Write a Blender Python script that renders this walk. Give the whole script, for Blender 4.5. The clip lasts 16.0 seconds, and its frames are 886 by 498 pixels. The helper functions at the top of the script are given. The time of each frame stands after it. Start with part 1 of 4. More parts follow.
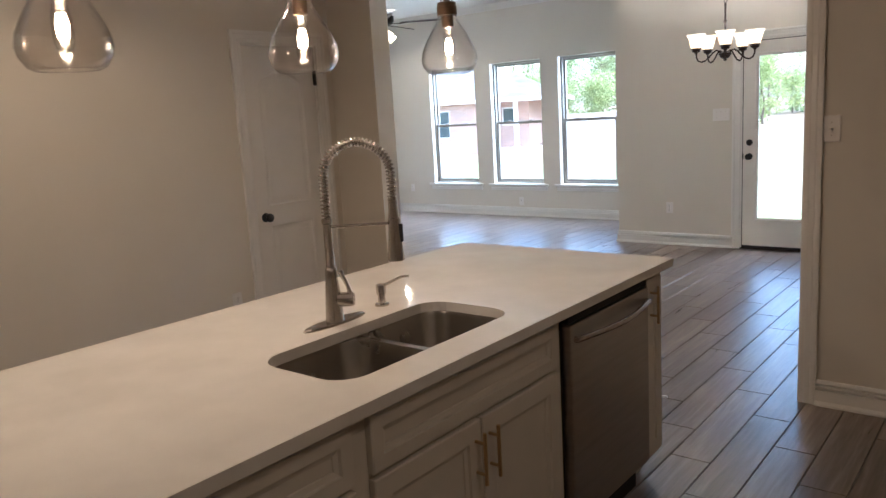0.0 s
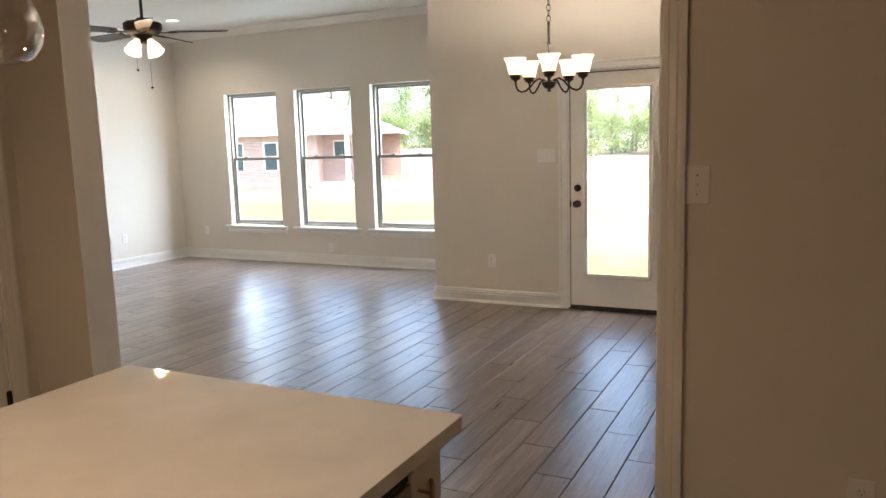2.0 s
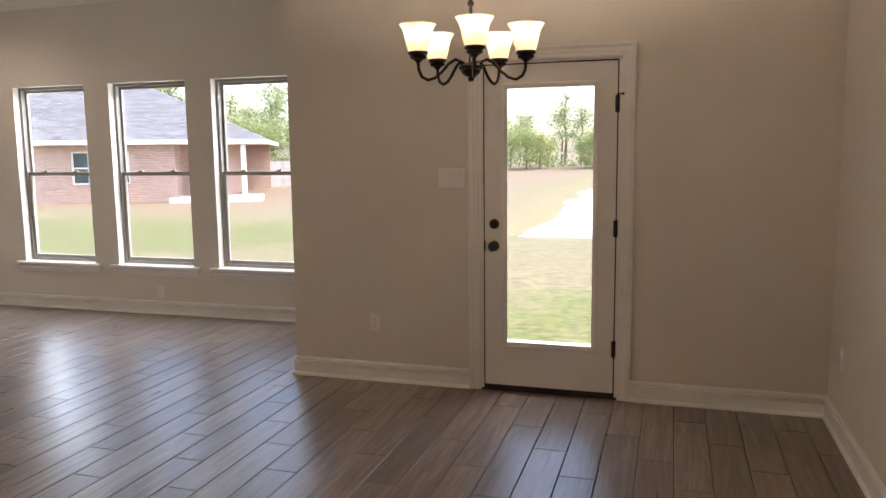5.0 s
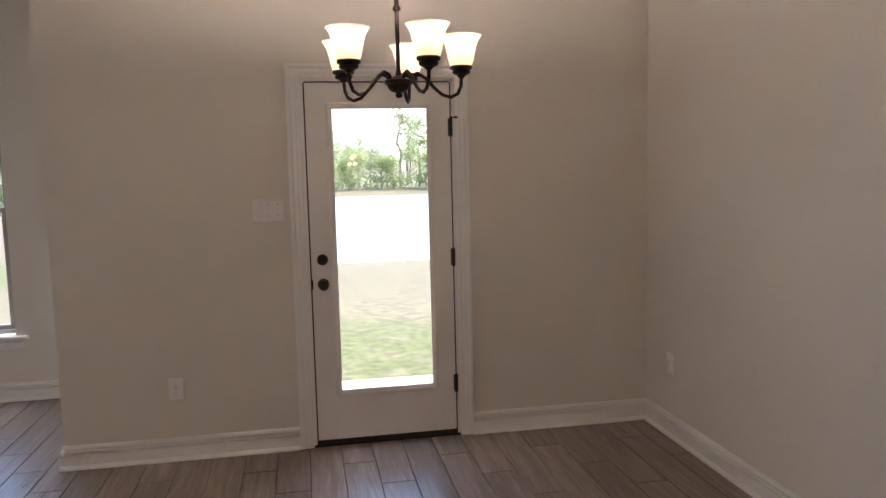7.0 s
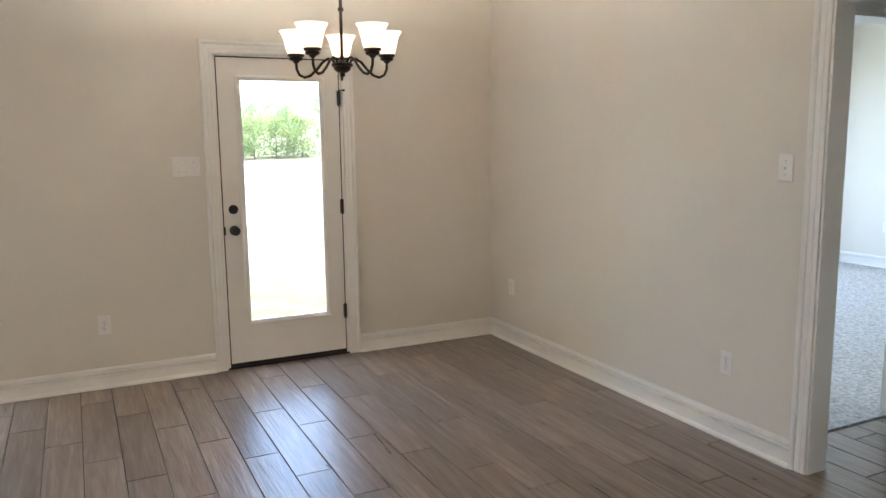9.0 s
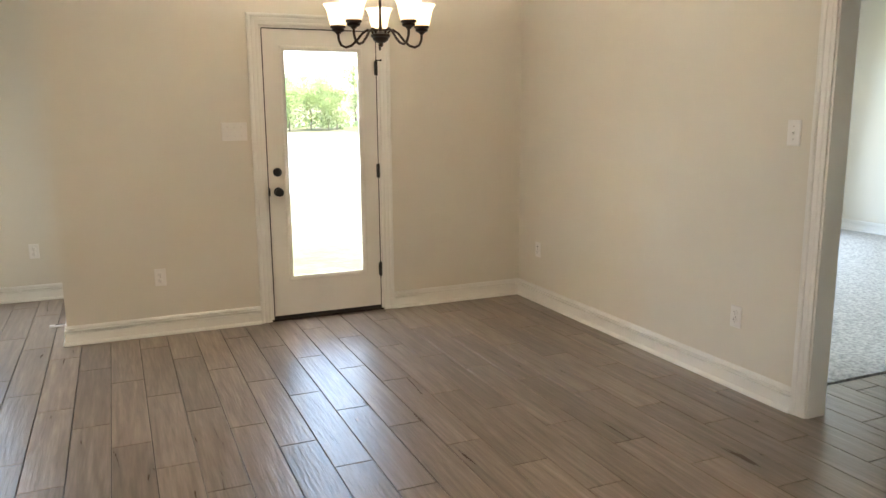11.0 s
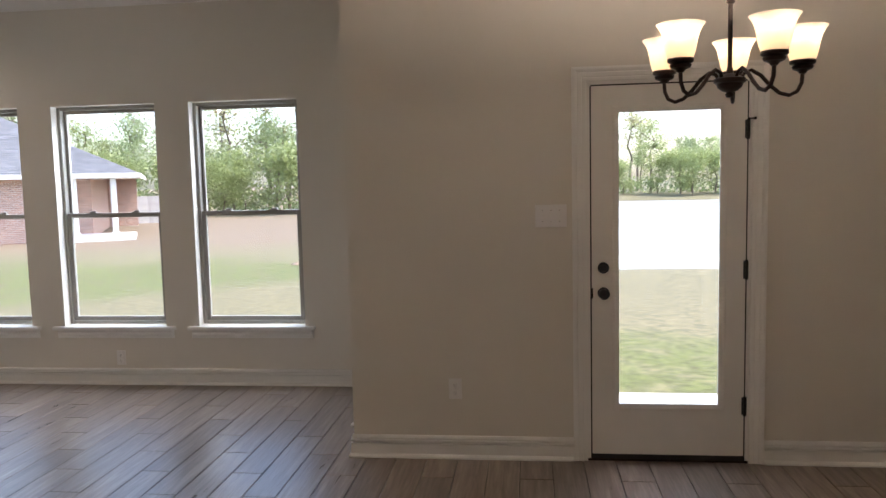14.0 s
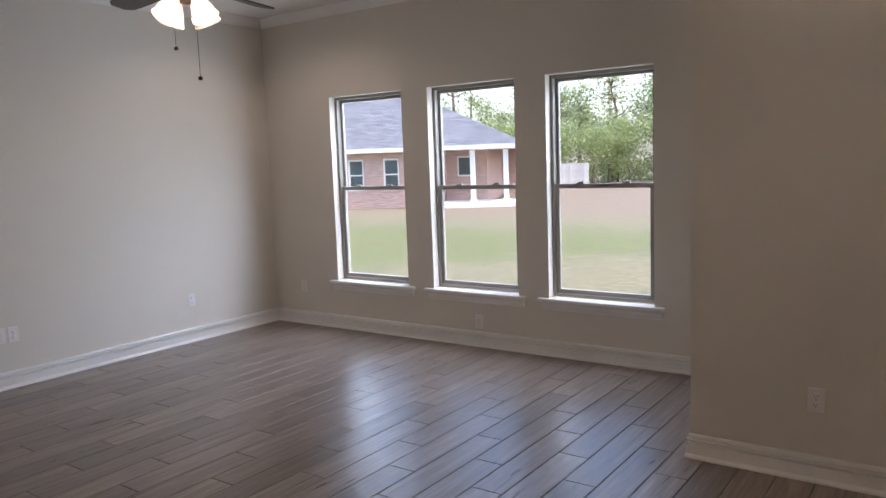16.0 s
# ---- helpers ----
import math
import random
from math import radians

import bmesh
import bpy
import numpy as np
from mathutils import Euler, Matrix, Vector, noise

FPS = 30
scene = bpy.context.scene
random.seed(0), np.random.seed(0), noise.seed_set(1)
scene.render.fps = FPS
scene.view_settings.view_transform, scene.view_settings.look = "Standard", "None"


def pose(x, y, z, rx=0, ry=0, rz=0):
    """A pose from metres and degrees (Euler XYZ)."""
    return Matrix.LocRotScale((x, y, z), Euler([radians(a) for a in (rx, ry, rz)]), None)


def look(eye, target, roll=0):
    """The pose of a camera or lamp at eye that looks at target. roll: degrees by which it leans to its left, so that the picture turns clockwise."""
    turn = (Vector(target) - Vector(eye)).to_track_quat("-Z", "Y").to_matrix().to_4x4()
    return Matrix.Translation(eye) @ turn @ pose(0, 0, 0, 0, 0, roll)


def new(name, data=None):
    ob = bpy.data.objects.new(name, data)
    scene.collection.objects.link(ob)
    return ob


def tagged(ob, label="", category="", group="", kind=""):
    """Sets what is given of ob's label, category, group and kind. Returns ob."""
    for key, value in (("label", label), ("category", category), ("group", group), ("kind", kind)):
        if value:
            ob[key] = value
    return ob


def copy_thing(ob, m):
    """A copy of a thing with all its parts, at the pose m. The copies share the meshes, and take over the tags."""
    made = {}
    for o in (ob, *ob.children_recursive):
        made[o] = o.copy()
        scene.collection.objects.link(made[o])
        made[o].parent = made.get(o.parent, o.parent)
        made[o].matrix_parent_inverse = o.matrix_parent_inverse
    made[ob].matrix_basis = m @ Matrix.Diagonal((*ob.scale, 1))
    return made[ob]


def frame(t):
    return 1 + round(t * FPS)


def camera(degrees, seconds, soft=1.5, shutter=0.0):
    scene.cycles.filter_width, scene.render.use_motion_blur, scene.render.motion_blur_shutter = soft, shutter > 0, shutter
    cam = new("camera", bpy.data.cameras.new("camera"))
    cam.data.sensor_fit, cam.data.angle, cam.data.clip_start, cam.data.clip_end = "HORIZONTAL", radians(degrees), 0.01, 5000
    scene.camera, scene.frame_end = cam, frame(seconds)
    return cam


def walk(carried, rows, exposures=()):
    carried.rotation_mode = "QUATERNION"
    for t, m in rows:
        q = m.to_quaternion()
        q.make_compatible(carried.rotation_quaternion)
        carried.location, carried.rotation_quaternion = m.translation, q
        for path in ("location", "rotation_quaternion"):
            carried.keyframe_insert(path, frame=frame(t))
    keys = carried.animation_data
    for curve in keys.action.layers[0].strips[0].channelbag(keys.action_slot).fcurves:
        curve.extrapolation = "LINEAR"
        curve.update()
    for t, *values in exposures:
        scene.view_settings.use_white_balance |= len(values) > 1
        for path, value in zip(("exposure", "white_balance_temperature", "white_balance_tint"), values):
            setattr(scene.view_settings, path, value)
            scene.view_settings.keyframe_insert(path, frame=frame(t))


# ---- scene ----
cam = camera(61.1, 16.0)
PATH = [
    (0, (0.368, -7.781, 1.523), (-0.872, -6.251, 1.172), -3.4),
    (0.5, (0.297, -7.473, 1.517), (-0.77, -5.815, 1.183), -2.5),
    (1, (0.195, -7.158, 1.504), (-0.781, -5.442, 1.19), -2.1),
    (1.5, (0.038, -6.777, 1.523), (-0.885, -5.028, 1.226), -1.9),
    (2, (-0.079, -6.373, 1.513), (-0.965, -4.603, 1.229), -1.7),
    (2.5, (-0.169, -6.04, 1.513), (-1.034, -4.258, 1.238), -1.5),
    (3, (-0.286, -5.623, 1.53), (-1.136, -3.832, 1.263), -1.3),
    (3.5, (-0.382, -5.202, 1.53), (-1.205, -3.399, 1.264), -1.1),
    (6, (-1.411, -4.37, 1.526), (-1.604, -2.393, 1.296), -1.0),
    (6.5, (-1.722, -4.243, 1.533), (-1.641, -2.256, 1.32), -1.4),
    (7, (-2.038, -4.221, 1.554), (-1.676, -2.265, 1.347), -1.4),
    (7.5, (-2.34, -4.334, 1.569), (-1.707, -2.446, 1.381), -1.1),
    (8, (-2.556, -4.578, 1.541), (-1.74, -2.764, 1.331), -0.3),
    (8.5, (-2.737, -4.796, 1.533), (-1.879, -3.011, 1.258), -0.8),
    (9, (-2.867, -5.009, 1.522), (-1.998, -3.232, 1.23), -0.7),
    (11.5, (-2.989, -5.308, 1.483), (-2.276, -3.476, 1.116), -0.6),
    (12, (-2.893, -5.063, 1.504), (-2.283, -3.188, 1.171), -1.0),
    (12.5, (-2.759, -4.825, 1.54), (-2.293, -2.9, 1.264), -1.3),
    (13, (-2.547, -4.587, 1.566), (-2.331, -2.611, 1.346), -1.1),
    (13.5, (-2.425, -4.343, 1.552), (-2.425, -2.352, 1.363), -1.2),
    (14, (-2.348, -4.117, 1.564), (-2.573, -2.138, 1.384), -1.3),
    (14.5, (-2.286, -3.974, 1.569), (-2.746, -2.036, 1.385), -1.3),
    (15, (-2.245, -3.878, 1.581), (-2.941, -2.014, 1.381), -1.4),
    (15.5, (-2.212, -3.863, 1.612), (-3.138, -2.104, 1.385), -1.8),
    (16, (-2.186, -3.805, 1.593), (-3.339, -2.188, 1.357), -2.1),
]
EXPOSURES = [
    (0.0, 3.42, 5350, 12), (0.5, 3.45, 5500, 13), (1.5, 3.35, 5800, 14), (2.5, 3.15, 6900, 14), (3.5, 2.95, 7200, 14), (6.0, 2.4, 6700, 26), (7.0, 2.65, 6200, 23), (7.5, 3.3, 5350, 10),
    (8.0, 3.45, 5250, 10), (9.0, 3.55, 5900, 11), (11.5, 3.7, 6700, 8), (12.5, 3.5, 6700, 9), (13.0, 3.25, 6100, 14), (13.5, 3.0, 6000, 17), (14.0, 2.32, 6400, 19), (14.5, 2.05, 7400, 20), (15.0, 2.05, 7200, 22), (15.5, 2.1, 6700, 24), (16.0, 2.15, 6200, 23),
]
walk(cam, [(t, look(eye, target, roll)) for t, eye, target, roll in PATH], EXPOSURES)

# ---- world and sun ----
world = bpy.data.worlds.new("World")
scene.world = world
world.use_nodes = True
wn = world.node_tree.nodes
sky = wn.new("ShaderNodeTexSky")
sky.sky_type = "NISHITA"
sky.sun_disc = False
sky.sun_elevation = radians(56)
sky.sun_rotation = radians(80)
sky.dust_density = 2.5
world.node_tree.links.new(sky.outputs[0], wn["Background"].inputs[0])
wn["Background"].inputs[1].default_value = 0.15
sun = new("sun", bpy.data.lights.new("sun", "SUN"))
sun.data.energy, sun.data.angle, sun.data.color = 1.1, radians(10), (1.0, 0.95, 0.88)
sun.matrix_world = look((0, 0, 20), Vector((0, 0, 20)) - Vector((math.sin(radians(80)) * 0.56, math.cos(radians(80)) * 0.56, 0.83)))


# added area lamps, out of view, that stand in for sky light: leaning panels under the eaves above the living-room
# windows and the garden door, upright ones beside the living-room openings, and one in the opening of the unseen
# bedroom window
def sky_fill(p, target, w, h, watts):
    al = bpy.data.lights.new("sky_fill_panel", "AREA")
    al.shape, al.size, al.size_y, al.energy, al.color = "RECTANGLE", w, h, watts, (0.72, 0.86, 1.0)
    new("sky_fill_panel", al).matrix_world = look(p, target)


for wx, wy, ww, power in ((-6.775, 1.95, 0.84, 1.0), (-5.63, 1.95, 0.84, 1.0), (-4.5, 1.95, 0.84, 1.0), (-1.6, 0.50, 0.6, 0.45)):
    sky_fill((wx, wy, 2.6), (wx, wy - 0.75, 1.94), ww, 0.5, 11.0 * power)
for wx in (-6.342, -5.203, -4.071):
    sky_fill((wx + 0.14, 1.95, 1.3), (wx - 0.86, 1.33, 1.20), 0.35, 1.5, 4.2)
sky_fill((-7.86, 2.14, 1.35), (-6.86, 1.55, 1.30), 0.5, 1.5, 6.5)
sky_fill((3.0, 1.33, 1.35), (2.9, 0.33, 1.2), 3.4, 2.0, 6.0)


# ---- materials ----
def mat(name, color, rough=0.5, metal=0.0, scale=8.0, vary=0.06, bump=0.0, bump_scale=60.0, coat=0.0, stretch=(1, 1, 1), random_tone=0.0):
    m = bpy.data.materials.new(name)
    m.use_nodes = True
    t = m.node_tree
    n, l = t.nodes, t.links
    p = n["Principled BSDF"]
    p.inputs["Roughness"].default_value, p.inputs["Metallic"].default_value = rough, metal
    p.inputs["Coat Weight"].default_value = coat
    co = n.new("ShaderNodeTexCoord")
    mp = n.new("ShaderNodeMapping")
    mp.inputs["Scale"].default_value = stretch
    l.new(co.outputs["Object"], mp.inputs[0])
    a = n.new("ShaderNodeTexNoise")
    a.inputs["Scale"].default_value, a.inputs["Detail"].default_value = scale, 5
    l.new(mp.outputs[0], a.inputs["Vector"])
    r = n.new("ShaderNodeValToRGB")
    lo = [max(0, c * (1 - vary * 2)) for c in color]
    hi = [min(1, c * (1 + vary)) for c in color]
    r.color_ramp.elements[0].color, r.color_ramp.elements[1].color = (*lo, 1), (*hi, 1)
    r.color_ramp.elements[0].position, r.color_ramp.elements[1].position = 0.25, 0.7
    l.new(a.outputs["Fac"], r.inputs[0])
    out = r.outputs[0]
    if random_tone:
        oi = n.new("ShaderNodeObjectInfo")
        hs = n.new("ShaderNodeHueSaturation")
        mr = n.new("ShaderNodeMapRange")
        mr.inputs["To Min"].default_value, mr.inputs["To Max"].default_value = 1 - random_tone, 1 + random_tone
        l.new(oi.outputs["Random"], mr.inputs["Value"])
        l.new(mr.outputs[0], hs.inputs["Value"])
        l.new(out, hs.inputs["Color"])
        out = hs.outputs[0]
    l.new(out, p.inputs["Base Color"])
    b2 = n.new("ShaderNodeTexNoise")
    b2.inputs["Scale"].default_value, b2.inputs["Detail"].default_value = bump_scale, 3
    l.new(mp.outputs[0], b2.inputs["Vector"])
    if bump:
        b = n.new("ShaderNodeBump")
        b.inputs["Strength"].default_value, b.inputs["Distance"].default_value = bump, 0.002
        l.new(b2.outputs["Fac"], b.inputs["Height"])
        l.new(b.outputs[0], p.inputs["Normal"])
    rr = n.new("ShaderNodeMapRange")
    rr.inputs["To Min"].default_value, rr.inputs["To Max"].default_value = max(0.02, rough * 0.85), min(1, rough * 1.15)
    l.new(a.outputs["Fac"], rr.inputs["Value"])
    l.new(rr.outputs[0], p.inputs["Roughness"])
    return m


def plank_mat():
    """Wood-look porcelain: long grain, brushed relief, a soft sheen."""
    m = mat("wood_look_tile", (0.155, 0.118, 0.092), 0.40)
    t = m.node_tree
    n, l = t.nodes, t.links
    p = n["Principled BSDF"]
    co = n.new("ShaderNodeTexCoord")
    oi = n.new("ShaderNodeObjectInfo")
    ge = n.new("ShaderNodeNewGeometry")
    sh = n.new("ShaderNodeVectorMath")
    sh.operation = "MULTIPLY_ADD"
    sc = n.new("ShaderNodeCombineXYZ")
    for i in range(3):
        l.new(oi.outputs["Random"], sc.inputs[i])
    l.new(sc.outputs[0], sh.inputs[0])
    sh.inputs[1].default_value = (37, 53, 11)
    l.new(ge.outputs["Position"], sh.inputs[2])
    mp = n.new("ShaderNodeMapping")
    mp.inputs["Scale"].default_value = (16, 1.1, 1)
    l.new(sh.outputs[0], mp.inputs[0])
    g = n.new("ShaderNodeTexNoise")
    g.inputs["Scale"].default_value, g.inputs["Detail"].default_value, g.inputs["Distortion"].default_value = 1.6, 7, 0.7
    l.new(mp.outputs[0], g.inputs["Vector"])
    mp2 = n.new("ShaderNodeMapping")
    mp2.inputs["Scale"].default_value = (70, 5, 1)
    l.new(sh.outputs[0], mp2.inputs[0])
    f = n.new("ShaderNodeTexNoise")
    f.inputs["Scale"].default_value, f.inputs["Detail"].default_value, f.inputs["Distortion"].default_value = 1.0, 4, 0.4
    l.new(mp2.outputs[0], f.inputs["Vector"])
    r = n.new("ShaderNodeValToRGB")
    e = r.color_ramp.elements
    e[0].position, e[0].color = 0.25, (0.122, 0.091, 0.072, 1)
    e[1].position, e[1].color = 0.75, (0.285, 0.226, 0.184, 1)
    e.new(0.5).color = (0.196, 0.150, 0.120, 1)
    l.new(g.outputs["Fac"], r.inputs[0])
    mx = n.new("ShaderNodeMixRGB")
    mx.blend_type = "OVERLAY"
    mx.inputs[0].default_value = 0.5
    l.new(r.outputs[0], mx.inputs[1])
    l.new(f.outputs["Fac"], mx.inputs[2])
    hs = n.new("ShaderNodeHueSaturation")
    mr = n.new("ShaderNodeMapRange")
    mr.inputs["To Min"].default_value, mr.inputs["To Max"].default_value = 0.78, 1.2
    l.new(oi.outputs["Random"], mr.inputs["Value"])
    l.new(mr.outputs[0], hs.inputs["Value"])
    l.new(mx.outputs[0], hs.inputs["Color"])
    l.new(hs.outputs[0], p.inputs["Base Color"])
    p.inputs["Specular IOR Level"].default_value = 0.75
    b = n.new("ShaderNodeBump")
    b.inputs["Strength"].default_value, b.inputs["Distance"].default_value = 1.0, 0.0018
    l.new(f.outputs["Fac"], b.inputs["Height"])
    l.new(b.outputs[0], p.inputs["Normal"])
    rr = n.new("ShaderNodeMapRange")
    rr.inputs["To Min"].default_value, rr.inputs["To Max"].default_value = 0.23, 0.38
    l.new(g.outputs["Fac"], rr.inputs["Value"])
    l.new(rr.outputs[0], p.inputs["Roughness"])
    return m


def glass_mat(name, tint=(1, 1, 1), ior=1.45):
    """A thin clear pane: what is not reflected passes."""
    m = bpy.data.materials.new(name)
    m.use_nodes = True
    t = m.node_tree
    n, l = t.nodes, t.links
    n.remove(n["Principled BSDF"])
    tr, gl, lw, fr, mx = (n.new("ShaderNode" + k) for k in ("BsdfTransparent", "BsdfGlossy", "LayerWeight", "MapRange", "MixShader"))
    pw = n.new("ShaderNodeMath")
    pw.operation = "POWER"
    pw.inputs[1].default_value = 3.0
    l.new(lw.outputs["Facing"], pw.inputs[0])
    l.new(pw.outputs[0], fr.inputs["Value"])
    tr.inputs[0].default_value = (*tint, 1)
    gl.inputs["Roughness"].default_value = 0.02
    fr.inputs["To Min"].default_value, fr.inputs["To Max"].default_value = ((ior - 1) / (ior + 1)) ** 2, 0.85
    l.new(fr.outputs[0], mx.inputs[0])
    l.new(tr.outputs[0], mx.inputs[1])
    l.new(gl.outputs[0], mx.inputs[2])
    l.new(mx.outputs[0], n["Material Output"].inputs[0])
    return m


def glow_mat(name, color, strength, base=(0.8, 0.75, 0.65), translucent=False):
    m = bpy.data.materials.new(name)
    m.use_nodes = True
    n, l = m.node_tree.nodes, m.node_tree.links
    p = n["Principled BSDF"]
    p.inputs["Base Color"].default_value = (*base, 1)
    p.inputs["Emission Color"].default_value = (*color, 1)
    p.inputs["Emission Strength"].default_value = strength
    p.inputs["Roughness"].default_value = 0.35
    if translucent:
        tl, mx = n.new("ShaderNodeBsdfTranslucent"), n.new("ShaderNodeMixShader")
        tl.inputs[0].default_value = (1.0, 0.90, 0.76, 1)
        mx.inputs[0].default_value = 0.38
        l.new(p.outputs[0], mx.inputs[1])
        l.new(tl.outputs[0], mx.inputs[2])
        l.new(mx.outputs[0], n["Material Output"].inputs[0])
    return m


def leaf_mat(name, color):
    """Thin leaves that let part of the light through."""
    m = mat(name, color, 0.65, scale=1.5, vary=0.25, random_tone=0.18)
    n, l = m.node_tree.nodes, m.node_tree.links
    tl, mx = n.new("ShaderNodeBsdfTranslucent"), n.new("ShaderNodeMixShader")
    tl.inputs[0].default_value = (color[0] * 1.2, color[1] * 1.25, color[2] * 0.9, 1)
    mx.inputs[0].default_value = 0.45
    l.new(n["Principled BSDF"].outputs[0], mx.inputs[1])
    l.new(tl.outputs[0], mx.inputs[2])
    l.new(mx.outputs[0], n["Material Output"].inputs[0])
    return m


def course_mat(name, light, dark, joint, width, height, gap):
    """Bricks or shingles laid in courses, seen from far off."""
    m = mat(name, light, 0.85)
    n, l = m.node_tree.nodes, m.node_tree.links
    co = n.new("ShaderNodeTexCoord")
    sp = n.new("ShaderNodeSeparateXYZ")
    cb = n.new("ShaderNodeCombineXYZ")
    ad = n.new("ShaderNodeMath")
    l.new(co.outputs["Object"], sp.inputs[0])
    l.new(sp.outputs[0], ad.inputs[0])
    l.new(sp.outputs[1], ad.inputs[1])
    l.new(ad.outputs[0], cb.inputs[0])
    l.new(sp.outputs[2], cb.inputs[1])
    b = n.new("ShaderNodeTexBrick")
    b.inputs["Scale"].default_value = 1.0
    b.inputs["Brick Width"].default_value, b.inputs["Row Height"].default_value, b.inputs["Mortar Size"].default_value = width, height, gap
    b.inputs["Color1"].default_value = (*light, 1)
    b.inputs["Color2"].default_value = (*dark, 1)
    b.inputs["Mortar"].default_value = (*joint, 1)
    l.new(cb.outputs[0], b.inputs["Vector"])
    l.new(b.outputs[0], n["Principled BSDF"].inputs["Base Color"])
    return m


def ground_mat():
    """Patchy lawn: green swathes by the house and in the middle of the plot, straw between, bare earth by the neighbour."""
    m = mat("lawn", (0.1, 0.12, 0.05), 0.95)
    n, l = m.node_tree.nodes, m.node_tree.links
    co = n.new("ShaderNodeTexCoord")
    sp = n.new("ShaderNodeSeparateXYZ")
    l.new(co.outputs["Object"], sp.inputs[0])

    def grain(scale, detail):
        k = n.new("ShaderNodeTexNoise")
        k.inputs["Scale"].default_value, k.inputs["Detail"].default_value = scale, detail
        l.new(co.outputs["Object"], k.inputs["Vector"])
        return k.outputs["Fac"]

    def calc(op, a, b):
        k = n.new("ShaderNodeMath")
        k.operation = op
        for i, q in enumerate((a, b)):
            if isinstance(q, (int, float)):
                k.inputs[i].default_value = q
            else:
                l.new(q, k.inputs[i])
        return k.outputs[0]

    def step(v, lo, hi):
        k = n.new("ShaderNodeMapRange")
        k.interpolation_type = "SMOOTHSTEP"
        k.inputs["From Min"].default_value, k.inputs["From Max"].default_value = lo, hi
        l.new(v, k.inputs["Value"])
        return k.outputs[0]

    def blend(kind, fac, a, b):
        k = n.new("ShaderNodeMixRGB")
        k.blend_type = kind
        for i, q in enumerate((fac, a, b)):
            if isinstance(q, tuple):
                k.inputs[i].default_value = (*q, 1)
            elif isinstance(q, (int, float)):
                k.inputs[i].default_value = q
            else:
                l.new(q, k.inputs[i])
        return k.outputs[0]
    x, y = sp.outputs[0], sp.outputs[1]
    wob = calc("MULTIPLY", calc("SUBTRACT", grain(0.35, 6), 0.5), 7.0)
    yw = calc("ADD", y, wob)
    edge = calc("SUBTRACT", yw, calc("ADD", calc("MULTIPLY", x, 0.8), 15.9))
    green = calc("MULTIPLY", step(edge, -1.5, 1.0), step(yw, 16.5, 13.5))
    green = calc("MAXIMUM", green, step(yw, 5.3, 3.2))
    green = calc("MULTIPLY", green, step(grain(2.2, 8), 0.25, 0.55))
    dirt = calc("MULTIPLY", step(yw, 17.0, 23.0), step(x, -7.0, -12.0))
    c = blend("MIX", green, (0.160, 0.146, 0.082), (0.108, 0.126, 0.038))
    c = blend("MIX", calc("MULTIPLY", dirt, 0.8), c, (0.185, 0.138, 0.102))
    fine = n.new("ShaderNodeValToRGB")
    e = fine.color_ramp.elements
    e[0].position, e[0].color = 0.36, (0.64, 0.65, 0.58, 1)
    e[1].position, e[1].color = 0.64, (1.36, 1.31, 1.22, 1)
    l.new(grain(10.0, 10), fine.inputs[0])
    l.new(blend("MULTIPLY", 1.0, c, fine.outputs[0]), n["Principled BSDF"].inputs["Base Color"])
    return m


WALL = mat("wall_paint", (0.705, 0.656, 0.575), 0.62, scale=1.4, vary=0.015, bump=0.12, bump_scale=140)
CEIL = mat("ceiling_paint", (0.78, 0.76, 0.73), 0.8, scale=2, vary=0.015, bump=0.2, bump_scale=90)
TRIM = mat("trim_paint", (0.80, 0.78, 0.74), 0.32, scale=5, vary=0.015, bump=0.04, bump_scale=40)
DOORP = mat("door_paint", (0.78, 0.75, 0.70), 0.38, scale=4, vary=0.02, bump=0.06, bump_scale=70)
CAB = mat("cabinet_paint", (0.69, 0.65, 0.58), 0.4, scale=6, vary=0.03, bump=0.05, bump_scale=50)
QUARTZ = mat("quartz", (0.78, 0.755, 0.72), 0.04, scale=5, vary=0.05)
STEEL = mat("brushed_steel", (0.42, 0.39, 0.36), 0.33, 1.0, scale=4, vary=0.06, bump=0.15, bump_scale=120, stretch=(1, 1, 14))
SINKM = mat("sink_steel", (0.33, 0.31, 0.285), 0.28, 1.0, scale=5, vary=0.08, bump=0.08, bump_scale=160)
NICKEL = mat("brushed_nickel", (0.52, 0.48, 0.44), 0.24, 1.0, scale=9, vary=0.05)
BRASS = mat("satin_brass", (0.62, 0.45, 0.26), 0.3, 1.0, scale=9, vary=0.05)
AGED = mat("aged_brass", (0.30, 0.20, 0.13), 0.34, 1.0, scale=12, vary=0.12)
BRONZE = mat("oil_rubbed_bronze", (0.035, 0.024, 0.019), 0.42, 0.75, scale=12, vary=0.15)
BLACK = mat("black_iron", (0.015, 0.014, 0.014), 0.42, 0.3, scale=12, vary=0.1)
RUBBER = mat("dark_rubber", (0.018, 0.016, 0.015), 0.7, scale=9, vary=0.1)
WALNUT = mat("dark_walnut", (0.048, 0.028, 0.019), 0.4, scale=6, vary=0.3, stretch=(1, 8, 1))
PLATE = mat("plate_plastic", (0.80, 0.77, 0.74), 0.3, scale=6, vary=0.01)
VINYL = mat("window_vinyl", (0.33, 0.31, 0.27), 0.42, scale=6, vary=0.04)
GROUT = mat("grout", (0.03, 0.026, 0.023), 0.9, scale=30, vary=0.15, bump=0.4)
CARPET = mat("carpet", (0.50, 0.48, 0.45), 0.95, scale=45, vary=0.28, bump=1.0, bump_scale=120)
